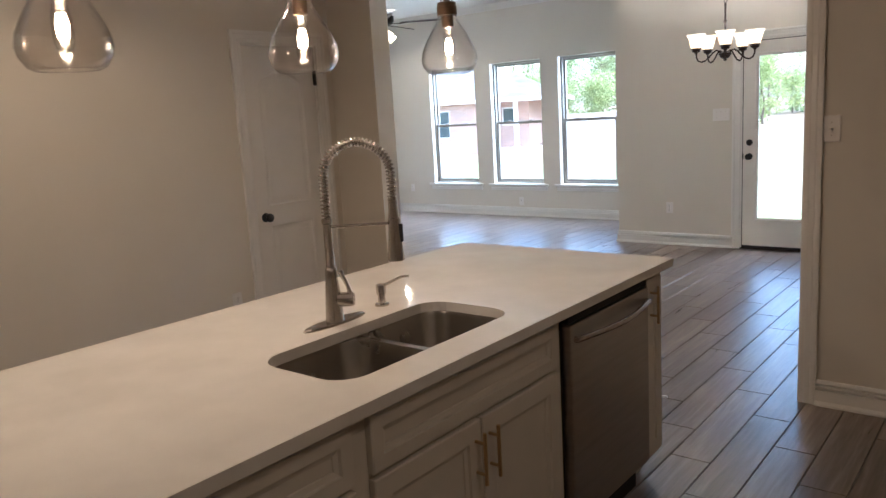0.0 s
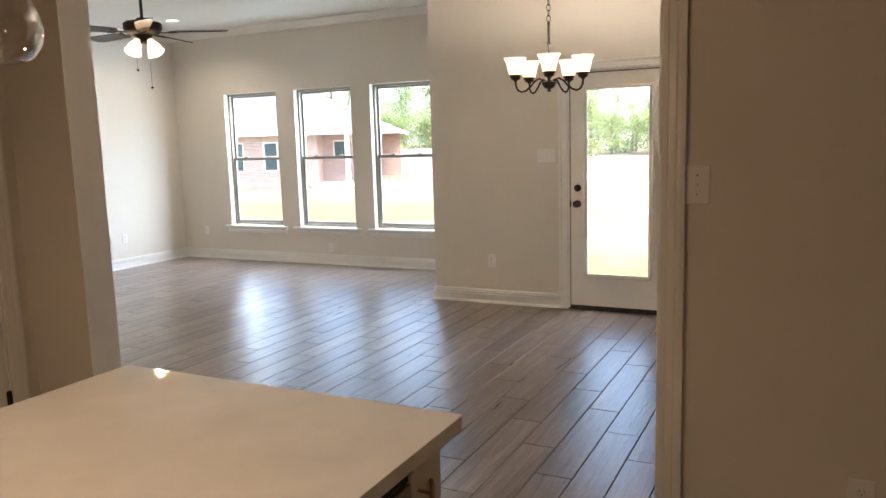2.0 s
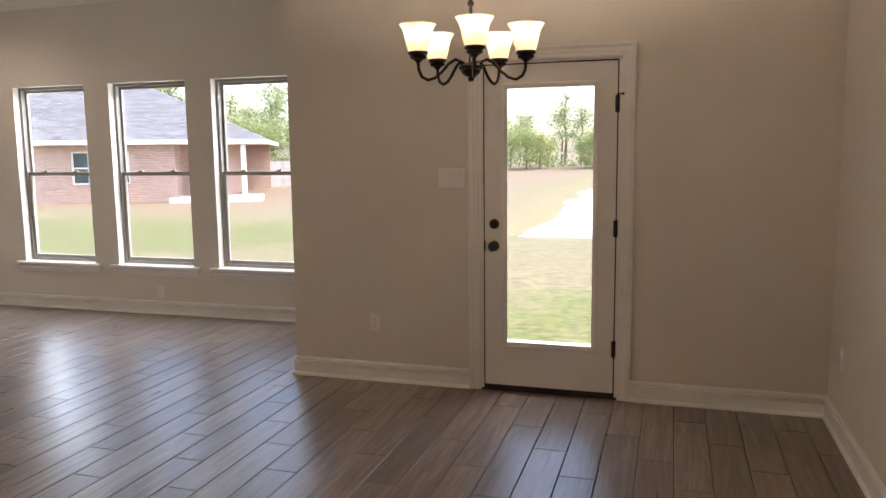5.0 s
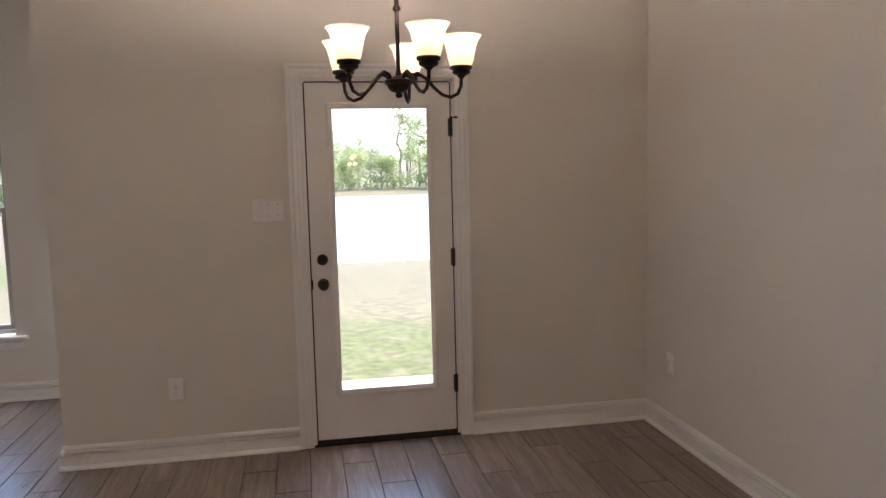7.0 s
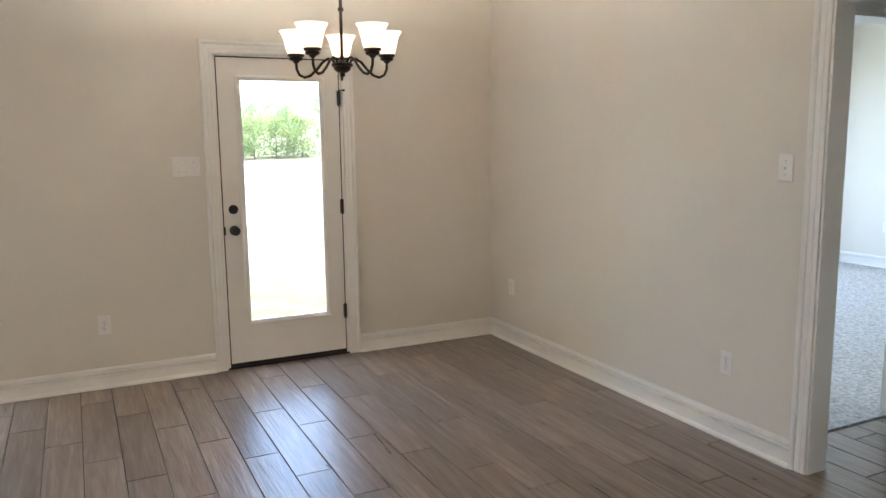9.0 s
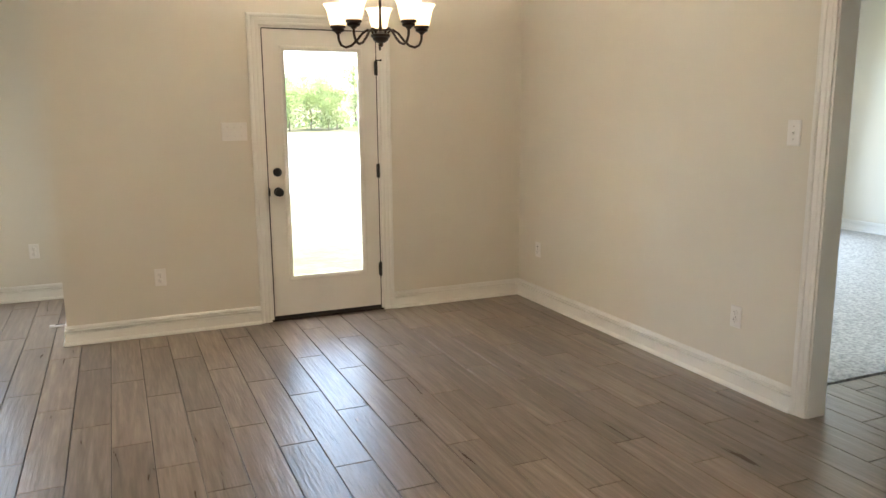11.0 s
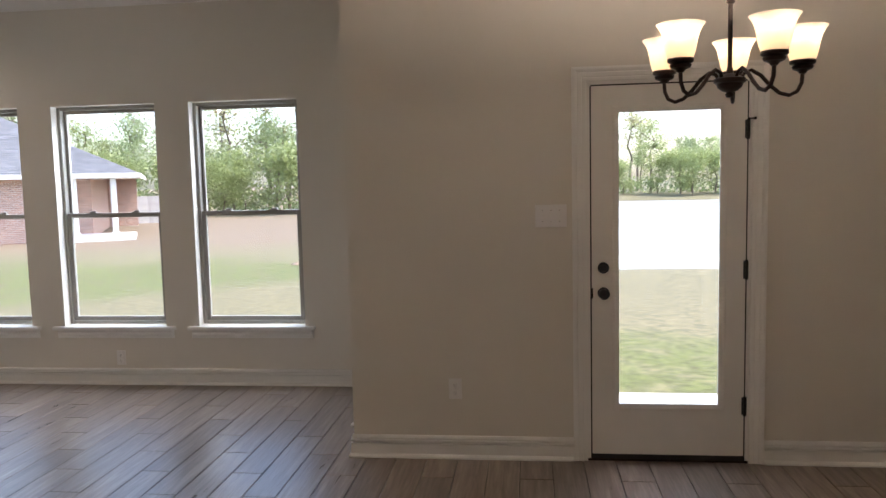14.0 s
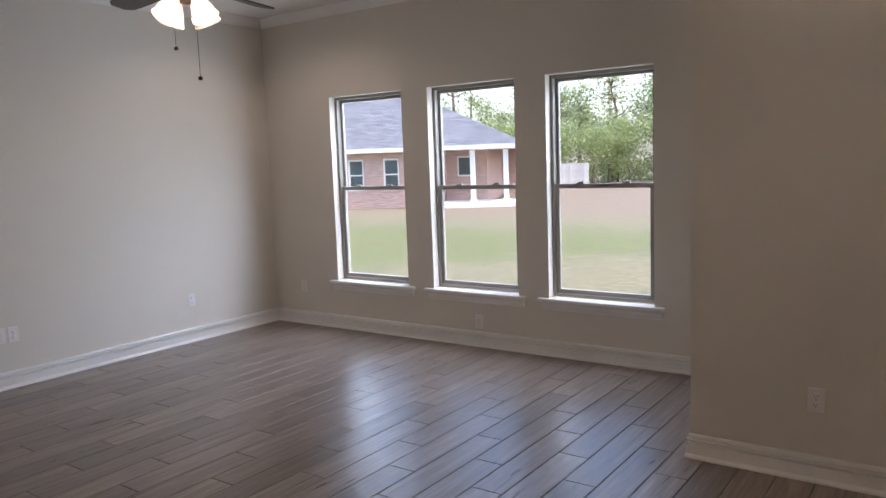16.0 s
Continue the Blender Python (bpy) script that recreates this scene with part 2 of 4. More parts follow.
CONCRETE = mat("concrete", (0.76, 0.755, 0.74), 0.85, scale=3, vary=0.08, bump=0.4, bump_scale=40)
SHINGLE = course_mat("grey_shingle", (0.19, 0.20, 0.215), (0.09, 0.095, 0.105), (0.05, 0.05, 0.055), 0.34, 0.085, 0.006)
BRICK = course_mat("red_brick", (0.50, 0.29, 0.22), (0.28, 0.155, 0.125), (0.55, 0.50, 0.45), 0.21, 0.075, 0.009)
FASCIA = mat("white_fascia", (0.74, 0.73, 0.71), 0.6, scale=3, vary=0.03)
FENCE = mat("weathered_fence", (0.42, 0.40, 0.38), 0.85, scale=4, vary=0.15, stretch=(6, 6, 1), random_tone=0.12)
BARK = mat("bark", (0.16, 0.125, 0.095), 0.95, scale=5, vary=0.25, bump=0.8, bump_scale=12, stretch=(4, 4, 1))
LEAF = [leaf_mat("leaf_" + k, c) for k, c in (("fresh", (0.32, 0.37, 0.18)), ("deep", (0.25, 0.31, 0.17)), ("olive", (0.33, 0.33, 0.19)))]
DIRT = mat("bare_dirt", (0.27, 0.20, 0.145), 0.95, scale=2, vary=0.2, bump=0.8, bump_scale=8)
ORANGE = mat("orange_ribbon", (0.75, 0.16, 0.06), 0.7)
STAKE = mat("pale_stake", (0.55, 0.46, 0.34), 0.8)
WATER = mat("pond_water", (0.36, 0.35, 0.32), 0.30, scale=0.3, vary=0.06, bump=0.25, bump_scale=1.5)
LAWN = ground_mat()
PLANK = plank_mat()
PANE = glass_mat("window_glass", (0.96, 0.98, 0.97))
GLOBE = glass_mat("clear_globe", (0.97, 0.96, 0.95), 1.55)
BULB = glow_mat("warm_filament", (1.0, 0.72, 0.42), 3.0)
OPAL = glow_mat("lit_opal_glass", (1.0, 0.86, 0.68), 0.07, base=(0.5, 0.43, 0.33), translucent=True)
LENSM = glow_mat("lit_downlight", (1.0, 0.88, 0.7), 0.6)


# ---- mesh builder ----
class Shape:
    def __init__(self):
        self.v, self.f = [], []

    def add(self, verts, faces, m=None):
        o = len(self.v)
        self.v += [tuple(m @ Vector(p)) if m else tuple(p) for p in verts]
        self.f += [tuple(i + o for i in f) for f in faces]
        return self

    def box(self, a, b, m=None):
        (x0, y0, z0), (x1, y1, z1) = a, b
        return self.add([(x0, y0, z0), (x1, y0, z0), (x1, y1, z0), (x0, y1, z0), (x0, y0, z1), (x1, y0, z1), (x1, y1, z1), (x0, y1, z1)],
                        [(3, 2, 1, 0), (4, 5, 6, 7), (0, 1, 5, 4), (1, 2, 6, 5), (2, 3, 7, 6), (3, 0, 4, 7)], m)

    def lathe(self, prof, m=None, n=24, close=False):
        """A turned body from (radius, height) points."""
        vs, fs = [], []
        for r, z in prof:
            vs += [(r * math.cos(i * math.tau / n), r * math.sin(i * math.tau / n), z) for i in range(n)]
        k = len(prof)
        for j in range(k if close else k - 1):
            j2 = (j + 1) % k
            fs += [(j * n + i, j * n + (i + 1) % n, j2 * n + (i + 1) % n, j2 * n + i) for i in range(n)]
        if not close:
            if prof[0][0] > 1e-5:
                fs.append(tuple(reversed(range(n))))
            if prof[-1][0] > 1e-5:
                fs.append(tuple((k - 1) * n + i for i in range(n)))
        return self.add(vs, fs, m)

    def tube(self, pts, r, m=None, n=10):
        """A round bar along points; r is one radius or one for each point."""
        pts = [Vector(p) for p in pts]
        rs = r if isinstance(r, (list, tuple)) else [r] * len(pts)
        vs, fs = [], []
        up = Vector((0.12, 0.31, 0.94))
        for i, p in enumerate(pts):
            d = (pts[min(i + 1, len(pts) - 1)] - pts[max(i - 1, 0)]).normalized()
            a = up.cross(d)
            a = a.normalized() if a.length > 1e-4 else Vector((1, 0, 0))
            up = d.cross(a)
            vs += [p + (a * math.cos(j * math.tau / n) + up * math.sin(j * math.tau / n)) * rs[i] for j in range(n)]
        for i in range(len(pts) - 1):
            fs += [(i * n + j, i * n + (j + 1) % n, (i + 1) * n + (j + 1) % n, (i + 1) * n + j) for j in range(n)]
        fs += [tuple(reversed(range(n))), tuple((len(pts) - 1) * n + j for j in range(n))]
        return self.add(vs, fs, m)

    def sweep(self, prof, p0, p1, out, up=(0, 0, 1), cut0=0.0, cut1=0.0):
        """A moulding: profile points (out, up) drawn from p0 to p1; cut: lengthening in step with the outward reach (mitres)."""
        p0, p1, out, up = (Vector(k) for k in (p0, p1, out, up))
        d = (p1 - p0).normalized()
        n = len(prof)
        vs = [p0 + out * a + up * b - d * a * cut0 for a, b in prof] + [p1 + out * a + up * b + d * a * cut1 for a, b in prof]
        fs = [(i, (i + 1) % n, n + (i + 1) % n, n + i) for i in range(n)] + [tuple(reversed(range(n))), tuple(range(n, 2 * n))]
        return self.add(vs, fs)

    def rings(self, rects, m=None):
        """Nested rectangles (x0, z0, x1, z1, y) joined to a panelled face that looks to -y."""
        vs, fs = [], []
        for x0, z0, x1, z1, y in rects:
            vs += [(x0, y, z0), (x1, y, z0), (x1, y, z1), (x0, y, z1)]
        for k in range(len(rects) - 1):
            fs += [(k * 4 + i, k * 4 + (i + 1) % 4, k * 4 + 4 + (i + 1) % 4, k * 4 + 4 + i) for i in range(4)]
        e = (len(rects) - 1) * 4
        fs += [(e, e + 1, e + 2, e + 3), (3, 2, 1, 0)]
        return self.add(vs, fs, m)

    def make(self, name, material, parent=None, smooth=False, bevel=0.0, at=(0, 0, 0)):
        me = bpy.data.meshes.new(name)
        o = Vector(at)
        me.from_pydata([tuple(Vector(p) - o) for p in self.v], [], self.f)
        bm = bmesh.new()
        bm.from_mesh(me)
        bmesh.ops.recalc_face_normals(bm, faces=bm.faces)
        bm.to_mesh(me)
        bm.free()
        me.materials.append(material)
        ob = new(name, me)
        ob.location = o
        if smooth:
            me.polygons.foreach_set("use_smooth", [True] * len(me.polygons))
            me.set_sharp_from_angle(angle=radians(40))
        if bevel:
            b = ob.modifiers.new("bevel", "BEVEL")
            b.width, b.segments, b.limit_method = bevel, 2, "ANGLE"
        if parent:
            ob.parent = parent
        return ob


def root(name, at, label, category, group="", kind=""):
    ob = new(name)
    ob.location = at
    ob.empty_display_size = 0.1
    return tagged(ob, label, category, group, kind)


# ---- large structure ----
CEIL_Z, KIT_Z = 3.04, 2.74
WIN = [(-7.207, -6.342), (-6.058, -5.203), (-4.927, -4.071)]
WIN_LO, WIN_HI = 0.475, 2.214


def wall(name, axis, c0, c1, u0, u1, z1, openings=(), label="", z0=-0.2):
    """A wall between c0 and c1 across, u0 to u1 along; openings: (u0, u1, z0, z1)."""
    s = Shape()

    def put(a, b, lo, hi):
        if b - a > 1e-4 and hi - lo > 1e-4:
            s.box(*(((a, c0, lo), (b, c1, hi)) if axis == "x" else ((c0, a, lo), (c1, b, hi))))
    u = u0
    for a, b, lo, hi in sorted(openings):
        put(u, a, z0, z1)
        put(a, b, z0, lo)
        put(a, b, hi, z1)
        u = b
    put(u, u1, z0, z1)
    return tagged(s.make(name, WALL), label or "smooth off-white painted plaster wall", "wall", kind="structure")


D0, D1, DH = -2.03, -1.175, 2.072
wall("wall_dining_north", "x", 0.0, 0.18, -3.355, 0.0, 3.3, [(D0, D1, -0.05, DH)])
wall("wall_living_return", "y", -3.355, -3.175, 0.18, 1.65, 3.3)
wall("wall_living_north", "x", 1.47, 1.65, -8.26, -3.355, 3.3, [(a, b, WIN_LO - 0.03, WIN_HI) for a, b in WIN])
wall("wall_living_west", "y", -8.26, -8.08, -3.76, 1.47, 3.3)
wall("wall_living_south", "x", -3.93, -3.76, -8.26, -3.265, 3.3)
wall("wall_dining_east", "y", 0.0, 0.115, -3.76, 1.3, 3.3, [(-3.76, -2.845, -0.05, 2.075)])
wall("wall_kitchen_north", "x", -3.90, -3.76, -0.522, 2.6, 3.3)
wall("wall_kitchen_header", "x", -3.92, -3.765, -3.265, -0.522, 3.3, z0=2.5)
wall("wall_kitchen_west", "y", -3.85, -3.69, -9.6, -3.93, 3.3, [(-4.712, -4.075, -0.05, 2.05)])
wall("wall_kitchen_south", "x", -9.76, -9.6, -3.85, 2.76, 3.3)
wall("wall_kitchen_east", "y", 2.6, 2.76, -9.6, -2.5, 3.3)
wall("wall_hall_north", "x", -2.66, -2.5, 0.115, 2.6, 3.3, [(0.19, 1.05, -0.05, 2.07)])
wall("wall_bedroom_east", "y", 5.3, 5.46, -2.5, 1.3, 3.3)
# unseen window opening, added to let daylight into the bedroom
wall("wall_bedroom_north", "x", 1.3, 1.46, 0.0, 5.46, 3.3, [(1.2, 4.8, 0.3, 2.4)])
wall("wall_bedroom_south", "x", -2.66, -2.5, 2.76, 5.46, 3.3)
wall("wall_pantry_back", "y", -4.9, -4.75, -5.4, -3.93, 3.3)

for nm, a, b in (("ceiling_living", (-8.08, -3.76, CEIL_Z), (0.0, 1.47, CEIL_Z + 0.1)), ("ceiling_kitchen", (-3.69, -9.6, KIT_Z), (2.6, -3.93, KIT_Z + 0.1)),
                 ("ceiling_hall", (0.115, -3.76, KIT_Z), (2.6, -2.66, KIT_Z + 0.1)), ("ceiling_bedroom", (0.115, -2.5, KIT_Z), (5.3, 1.3, KIT_Z + 0.1))):
    tagged(Shape().box(a, b).make(nm, CEIL), "matt white painted flat ceiling", "ceiling", kind="structure")
# unseen flat deck added to keep the sun out, cut back over the patio
tagged(Shape().box((-8.7, -10.2, 3.3), (-2.9, 2.05, 3.45)).box((-2.9, -10.2, 3.3), (0.0, 0.55, 3.45)).box((0.0, -10.2, 3.3), (6.0, 1.5, 3.45)).make("roof", SHINGLE), "flat dark deck over the rooms, unseen, added to block the sun", "roof", kind="structure")
tagged(Shape().box((-8.26, -9.76, -0.35), (-3.175, 1.65, -0.012)).box((-3.175, -9.76, -0.35), (0.115, 0.175, -0.012)).box((0.115, -9.76, -0.35), (5.46, -2.56, -0.012)).make("floor", GROUT), "dark grout bed under wood-look tile", "floor", kind="structure")
tagged(Shape().box((0.115, -2.56, -0.3), (5.46, 1.46, 0.008)).make("floor_bedroom", CARPET), "pale grey-beige looped bedroom carpet", "carpet", kind="structure")

# baseboards: tall face, a double bead near the top and a quarter-round shoe
BASE = [(0, 0), (0.030, 0), (0.029, 0.010), (0.022, 0.019), (0.016, 0.023), (0.016, 0.080), (0.002, 0.082), (0.002, 0.0895), (0.017, 0.0915), (0.018, 0.096), (0.017, 0.1005), (0.002, 0.1025), (0.002, 0.110), (0.015, 0.112), (0.011, 0.120), (0.006, 0.127), (0, 0.129)]


def baseboard(p0, p1, out, c0=0.0, c1=0.0, z=0.0):
    s = Shape().sweep(BASE, (*p0, z), (*p1, z), (*out, 0), cut0=c0, cut1=c1)
    return tagged(s.make("baseboard", TRIM), "white painted moulded wooden baseboard", "baseboard", kind="structure")


CAS = 0.078
baseboard((-3.355, 0), (D0 - CAS, 0), (0, -1), c0=1)
baseboard((D1 + CAS, 0), (0, 0), (0, -1), c1=-1)
baseboard((0, 0), (0, -2.845 + CAS), (-1, 0), c0=-1)
baseboard((-3.355, 1.47), (-3.355, 0), (-1, 0), c0=-1, c1=1)
baseboard((-8.08, 1.47), (-3.355, 1.47), (0, -1), c0=-1, c1=-1)
baseboard((-8.08, -3.76), (-8.08, 1.47), (1, 0), c0=-1, c1=-1)
baseboard((-8.08, -3.76), (-3.265, -3.76), (0, 1), c0=-1, c1=1)
baseboard((-3.265, -3.93), (-3.265, -3.76), (1, 0), c0=1, c1=1)
baseboard((-3.69, -3.93), (-3.265, -3.93), (0, -1), c0=-1, c1=1)
baseboard((-0.529 + CAS, -3.90), (2.6, -3.90), (0, -1))
baseboard((-3.69, -9.6), (-3.69, -4.712 - CAS), (1, 0))
baseboard((0.115, -3.76), (2.6, -3.76), (0, 1))
baseboard((5.3, -2.5), (5.3, 1.3), (-1, 0), z=0.008)
baseboard((0.115, 1.3), (5.3, 1.3), (0, -1), z=0.008)

# crown
CROWN = [(0, 0), (0, -0.085), (0.012, -0.085), (0.018, -0.070), (0.045, -0.035), (0.062, -0.018), (0.068, -0.010), (0.068, 0)]
for p0, p1, out, c0, c1 in (((-8.08, 1.47), (-3.355, 1.47), (0, -1), -1, -1), ((-8.08, -3.76), (-8.08, 1.47), (1, 0), -1, -1), ((-3.355, 1.47), (-3.355, 0), (-1, 0), -1, 1),
                            ((-3.355, 0), (0, 0), (0, -1), 1, -1), ((0, 0), (0, -3.76), (-1, 0), -1, -1), ((-8.08, -3.76), (0, -3.76), (0, 1), -1, -1)):
    s = Shape().sweep(CROWN, (*p0, CEIL_Z), (*p1, CEIL_Z), (*out, 0), cut0=c0, cut1=c1)
    tagged(s.make("crown_trim", TRIM), "white painted crown moulding", "trim", kind="structure")

# casings: fluted profile (reach, across)
CASING = [(0, 0), (0.010, 0), (0.012, 0.006), (0.012, 0.020), (0.0105, 0.023), (0.013, 0.027), (0.014, 0.046), (0.0125, 0.050), (0.017, 0.055), (0.020, 0.066), (0.019, 0.078), (0, 0.078)]


def casing(name, a, b, top, plane, out, axis="x", sides="lr", head=True, label="white painted fluted door casing"):
    """Trim round an opening a..b in a wall face at plane; out is the way it faces (+1 or -1)."""
    s = Shape()

    def at(u, z):
        return (u, plane, z) if axis == "x" else (plane, u, z)
    o = (0, out, 0) if axis == "x" else (out, 0, 0)
    left, right = ((-1, 0, 0), (1, 0, 0)) if axis == "x" else ((0, -1, 0), (0, 1, 0))

    def leg(u, side):
        n = len(CASING)
        d = 1 if side == right else -1
        vs = [Vector(at(u + d * q, 0)) + Vector(o) * r for r, q in CASING] + [Vector(at(u + d * q, top + (q if head else 0))) + Vector(o) * r for r, q in CASING]
        s.add(vs, [(i, (i + 1) % n, n + (i + 1) % n, n + i) for i in range(n)] + [tuple(range(n)), tuple(range(n, 2 * n))])
    if "l" in sides:
        leg(a, left)
    if "r" in sides:
        leg(b, right)
    if head:
        n = len(CASING)
        vs = [Vector(at(a - (q if "l" in sides else 0), top + q)) + Vector(o) * r for r, q in CASING] + [Vector(at(b + (q if "r" in sides else 0), top + q)) + Vector(o) * r for r, q in CASING]
        s.add(vs, [(i, (i + 1) % n, n + (i + 1) % n, n + i) for i in range(n)] + [tuple(range(n)), tuple(range(n, 2 * n))])
    return tagged(s.make(name, TRIM), label, "door casing", kind="structure")


casing("door_trim", D0, D1, DH, -0.0005, -1)
casing("hall_trim", -3.76, -2.845, 2.075, -0.0005, -1, "y", sides="r", head=True, label="white fluted casing of the hall opening")
casing("kitchen_opening_trim", -0.9, -0.529, 3.0, -3.9005, -1, sides="r", head=False, label="white fluted casing on a wall end")
casing("pantry_trim", -4.712, -4.075, 2.05, -3.6895, 1, "y")
casing("bedroom_trim", 0.19, 1.05, 2.07, -2.6605, -1, label="white casing round the bedroom doorway")
tagged(Shape().box((-0.003, -2.845, 0), (0.118, -2.857, 2.075)).box((-0.003, -3.76, 2.063), (0.118, -2.857, 2.075)).make("hall_jamb", TRIM, bevel=0.002), "white painted jamb of the hall opening", "jamb", kind="structure")
tagged(Shape().box((-0.536, -3.902, 0), (-0.522, -3.758, 2.5)).make("kitchen_jamb", TRIM, bevel=0.002), "white painted jamb board on a wall end", "jamb", kind="structure")
tagged(Shape().box((0.19, -2.662, 0), (0.204, -2.498, 2.07)).box((1.036, -2.662, 0), (1.05, -2.498, 2.07)).box((0.19, -2.662, 2.056), (1.05, -2.498, 2.07)).make("bedroom_jamb", TRIM), "white painted jamb of the bedroom doorway", "jamb", kind="structure")


# ---- windows ----
def window(x0, x1):
    """A single-hung window: frame, two sashes, panes, sash locks, stool and apron."""
    z0, z1, y = WIN_LO, WIN_HI, 1.545
    w = root("window", ((x0 + x1) / 2, y, z0), "single-hung window in taupe vinyl with clear panes", "window", "windows of the living room", "structure")
    mid = 1.345

    def part(name, s, m, **k):
        ob = s.make(name, m, **k)
        ob.location = Vector(ob.location) - Vector(w.location)
        ob.parent = w
        return ob

    def ring(a, b, lo, hi, ya, yb, t):
        return Shape().box((a, ya, lo), (a + t, yb, hi)).box((b - t, ya, lo), (b, yb, hi)).box((a + t, ya, lo), (b - t, yb, lo + t)).box((a + t, ya, hi - t), (b - t, yb, hi))
    part("frame", ring(x0, x1, z0, z1, y, y + 0.085, 0.026), VINYL, bevel=0.003)
    a, b = x0 + 0.026, x1 - 0.026
    part("sash", ring(a, b, mid - 0.012, z1 - 0.026, y + 0.046, y + 0.074, 0.026), VINYL, bevel=0.003)
    part("sash", ring(a, b, z0 + 0.026, mid + 0.026, y + 0.012, y + 0.042, 0.034), VINYL, bevel=0.003)
    for lo, hi, yy, t in ((mid - 0.012, z1 - 0.026, y + 0.058, 0.024), (z0 + 0.026, mid + 0.026, y + 0.026, 0.032)):
        p = part("pane", Shape().box((a + t, yy, lo + t), (b - t, yy + 0.005, hi - t)), PANE)
        p.visible_shadow = False
    for q in (0.27, 0.73):
        c = a + (b - a) * q
        part("sash_lock", Shape().box((c - 0.03, y + 0.008, mid + 0.026), (c + 0.03, y + 0.035, mid + 0.034)).tube([(c - 0.02, y + 0.02, mid + 0.036), (c + 0.035, y + 0.006, mid + 0.042)], 0.006), VINYL, smooth=True)
    part("sill", Shape().box((x0 - 0.085, 1.425, z0 - 0.032), (x1 + 0.085, 1.468, z0 - 0.004)).box((x0, 1.468, z0 - 0.032), (x1, y, z0 - 0.004)), TRIM, bevel=0.006)
    ap = [(0, 0), (0.010, 0), (0.012, 0.018), (0.017, 0.024), (0.017, 0.040), (0.013, 0.044), (0.022, 0.056), (0.026, 0.066), (0, 0.066)]
    part("apron", Shape().sweep(ap, (x0 - 0.065, 1.4695, z0 - 0.099), (x1 + 0.065, 1.4695, z0 - 0.099), (0, -1, 0), cut0=-0.6, cut1=-0.6), TRIM)
    return w


for a, b in WIN:
    window(a, b)
# pane of the added bedroom window, out of view
pb = Shape().box((1.2, 1.36, 0.3), (4.8, 1.366, 2.4)).make("window_bedroom", PANE)
pb.visible_shadow = False
tagged(pb, "clear glass pane of an unseen window added to light the bedroom", "window", kind="structure")


# ---- exterior door ----
def garden_door():
    x0, x1, z0, z1 = -2.005, -1.200, 0.038, 2.049
    gx0, gx1, gz0, gz1 = -1.868, -1.327, 0.314, 1.914
    d = root("door", ((x0 + x1) / 2, 0.02, 0), "closed white full-glass garden door with black hardware", "door", kind="structure")

    def part(name, s, m, **k):
        ob = s.make(name, m, **k)
        ob.location = Vector(ob.location) - Vector(d.location)
        ob.parent = d
        return ob
    ya, yb = 0.001, 0.045
    part("slab", Shape().box((x0, ya, z0), (gx0, yb, z1)).box((gx1, ya, z0), (x1, yb, z1)).box((gx0, ya, z0), (gx1, yb, gz0)).box((gx0, ya, gz1), (gx1, yb, z1)), DOORP)
    s = Shape()
    pr = [(0, 0), (0.006, 0), (0.010, 0.006), (0.010, 0.014), (0.006, 0.020), (0.004, 0.030), (0, 0.034)]
    n = len(pr)
    cor = [(gx0, gz0, 1, 1), (gx1, gz0, -1, 1), (gx1, gz1, -1, -1), (gx0, gz1, 1, -1)]
    vs = []
    for cx, cz, sx, sz in cor:
        vs += [(cx - sx * (0.026 - q), ya - r, cz - sz * (0.026 - q)) for r, q in pr]
    fs = [(k * n + i, k * n + i + 1, ((k + 1) % 4) * n + i + 1, ((k + 1) % 4) * n + i) for k in range(4) for i in range(n - 1)]
    s.add(vs, fs)
    part("glazing_bead", s, DOORP, smooth=True)
    p = part("pane", Shape().box((gx0, 0.03, gz0), (gx1, 0.036, gz1)), PANE)
    p.visible_shadow = False
    part("sweep", Shape().box((x0, -0.001, 0.012), (x1, 0.05, 0.038)), RUBBER)
    part("threshold", Shape().box((D0, -0.004, -0.012), (D1, 0.18, 0.012)), BRONZE, bevel=0.003)
    part("jamb", Shape().box((D0, 0.0, 0), (D0 + 0.017, 0.175, DH)).box((D1 - 0.017, 0.0, 0), (D1, 0.175, DH)).box((D0, 0.0, DH - 0.015), (D1, 0.175, DH)), TRIM)
    part("gasket", Shape().box((D0 + 0.017, 0.005, 0.012), (x0, 0.04, z1)).box((x1, 0.005, 0.012), (D1 - 0.017, 0.04, z1)).box((x0, 0.005, z1), (x1, 0.04, DH - 0.015)), RUBBER)
    for zz, prof in ((1.076, [(0.031, 0), (0.031, 0.006), (0.027, 0.012), (0.020, 0.016), (0.017, 0.022), (0, 0.024)]),
                     (0.938, [(0.032, 0), (0.032, 0.005), (0.026, 0.010), (0.014, 0.014), (0.013, 0.030), (0.022, 0.036), (0.029, 0.046), (0.029, 0.056), (0.022, 0.064), (0, 0.067)])):
        part("knob" if zz < 1 else "deadbolt", Shape().lathe(prof, pose(-1.943, ya, zz, 90)), BLACK, smooth=True)
    part("latch", Shape().box((x0 - 0.006, -0.006, 0.91), (x0 + 0.006, 0.004, 0.966)), BLACK)
    for zz in (1.80, 1.06, 0.317):
        h = Shape().tube([(x1 + 0.003, -0.006, zz - 0.052), (x1 + 0.003, -0.006, zz + 0.052)], 0.009).box((x1 - 0.012, -0.002, zz - 0.048), (x1 + 0.014, 0.003, zz + 0.048))
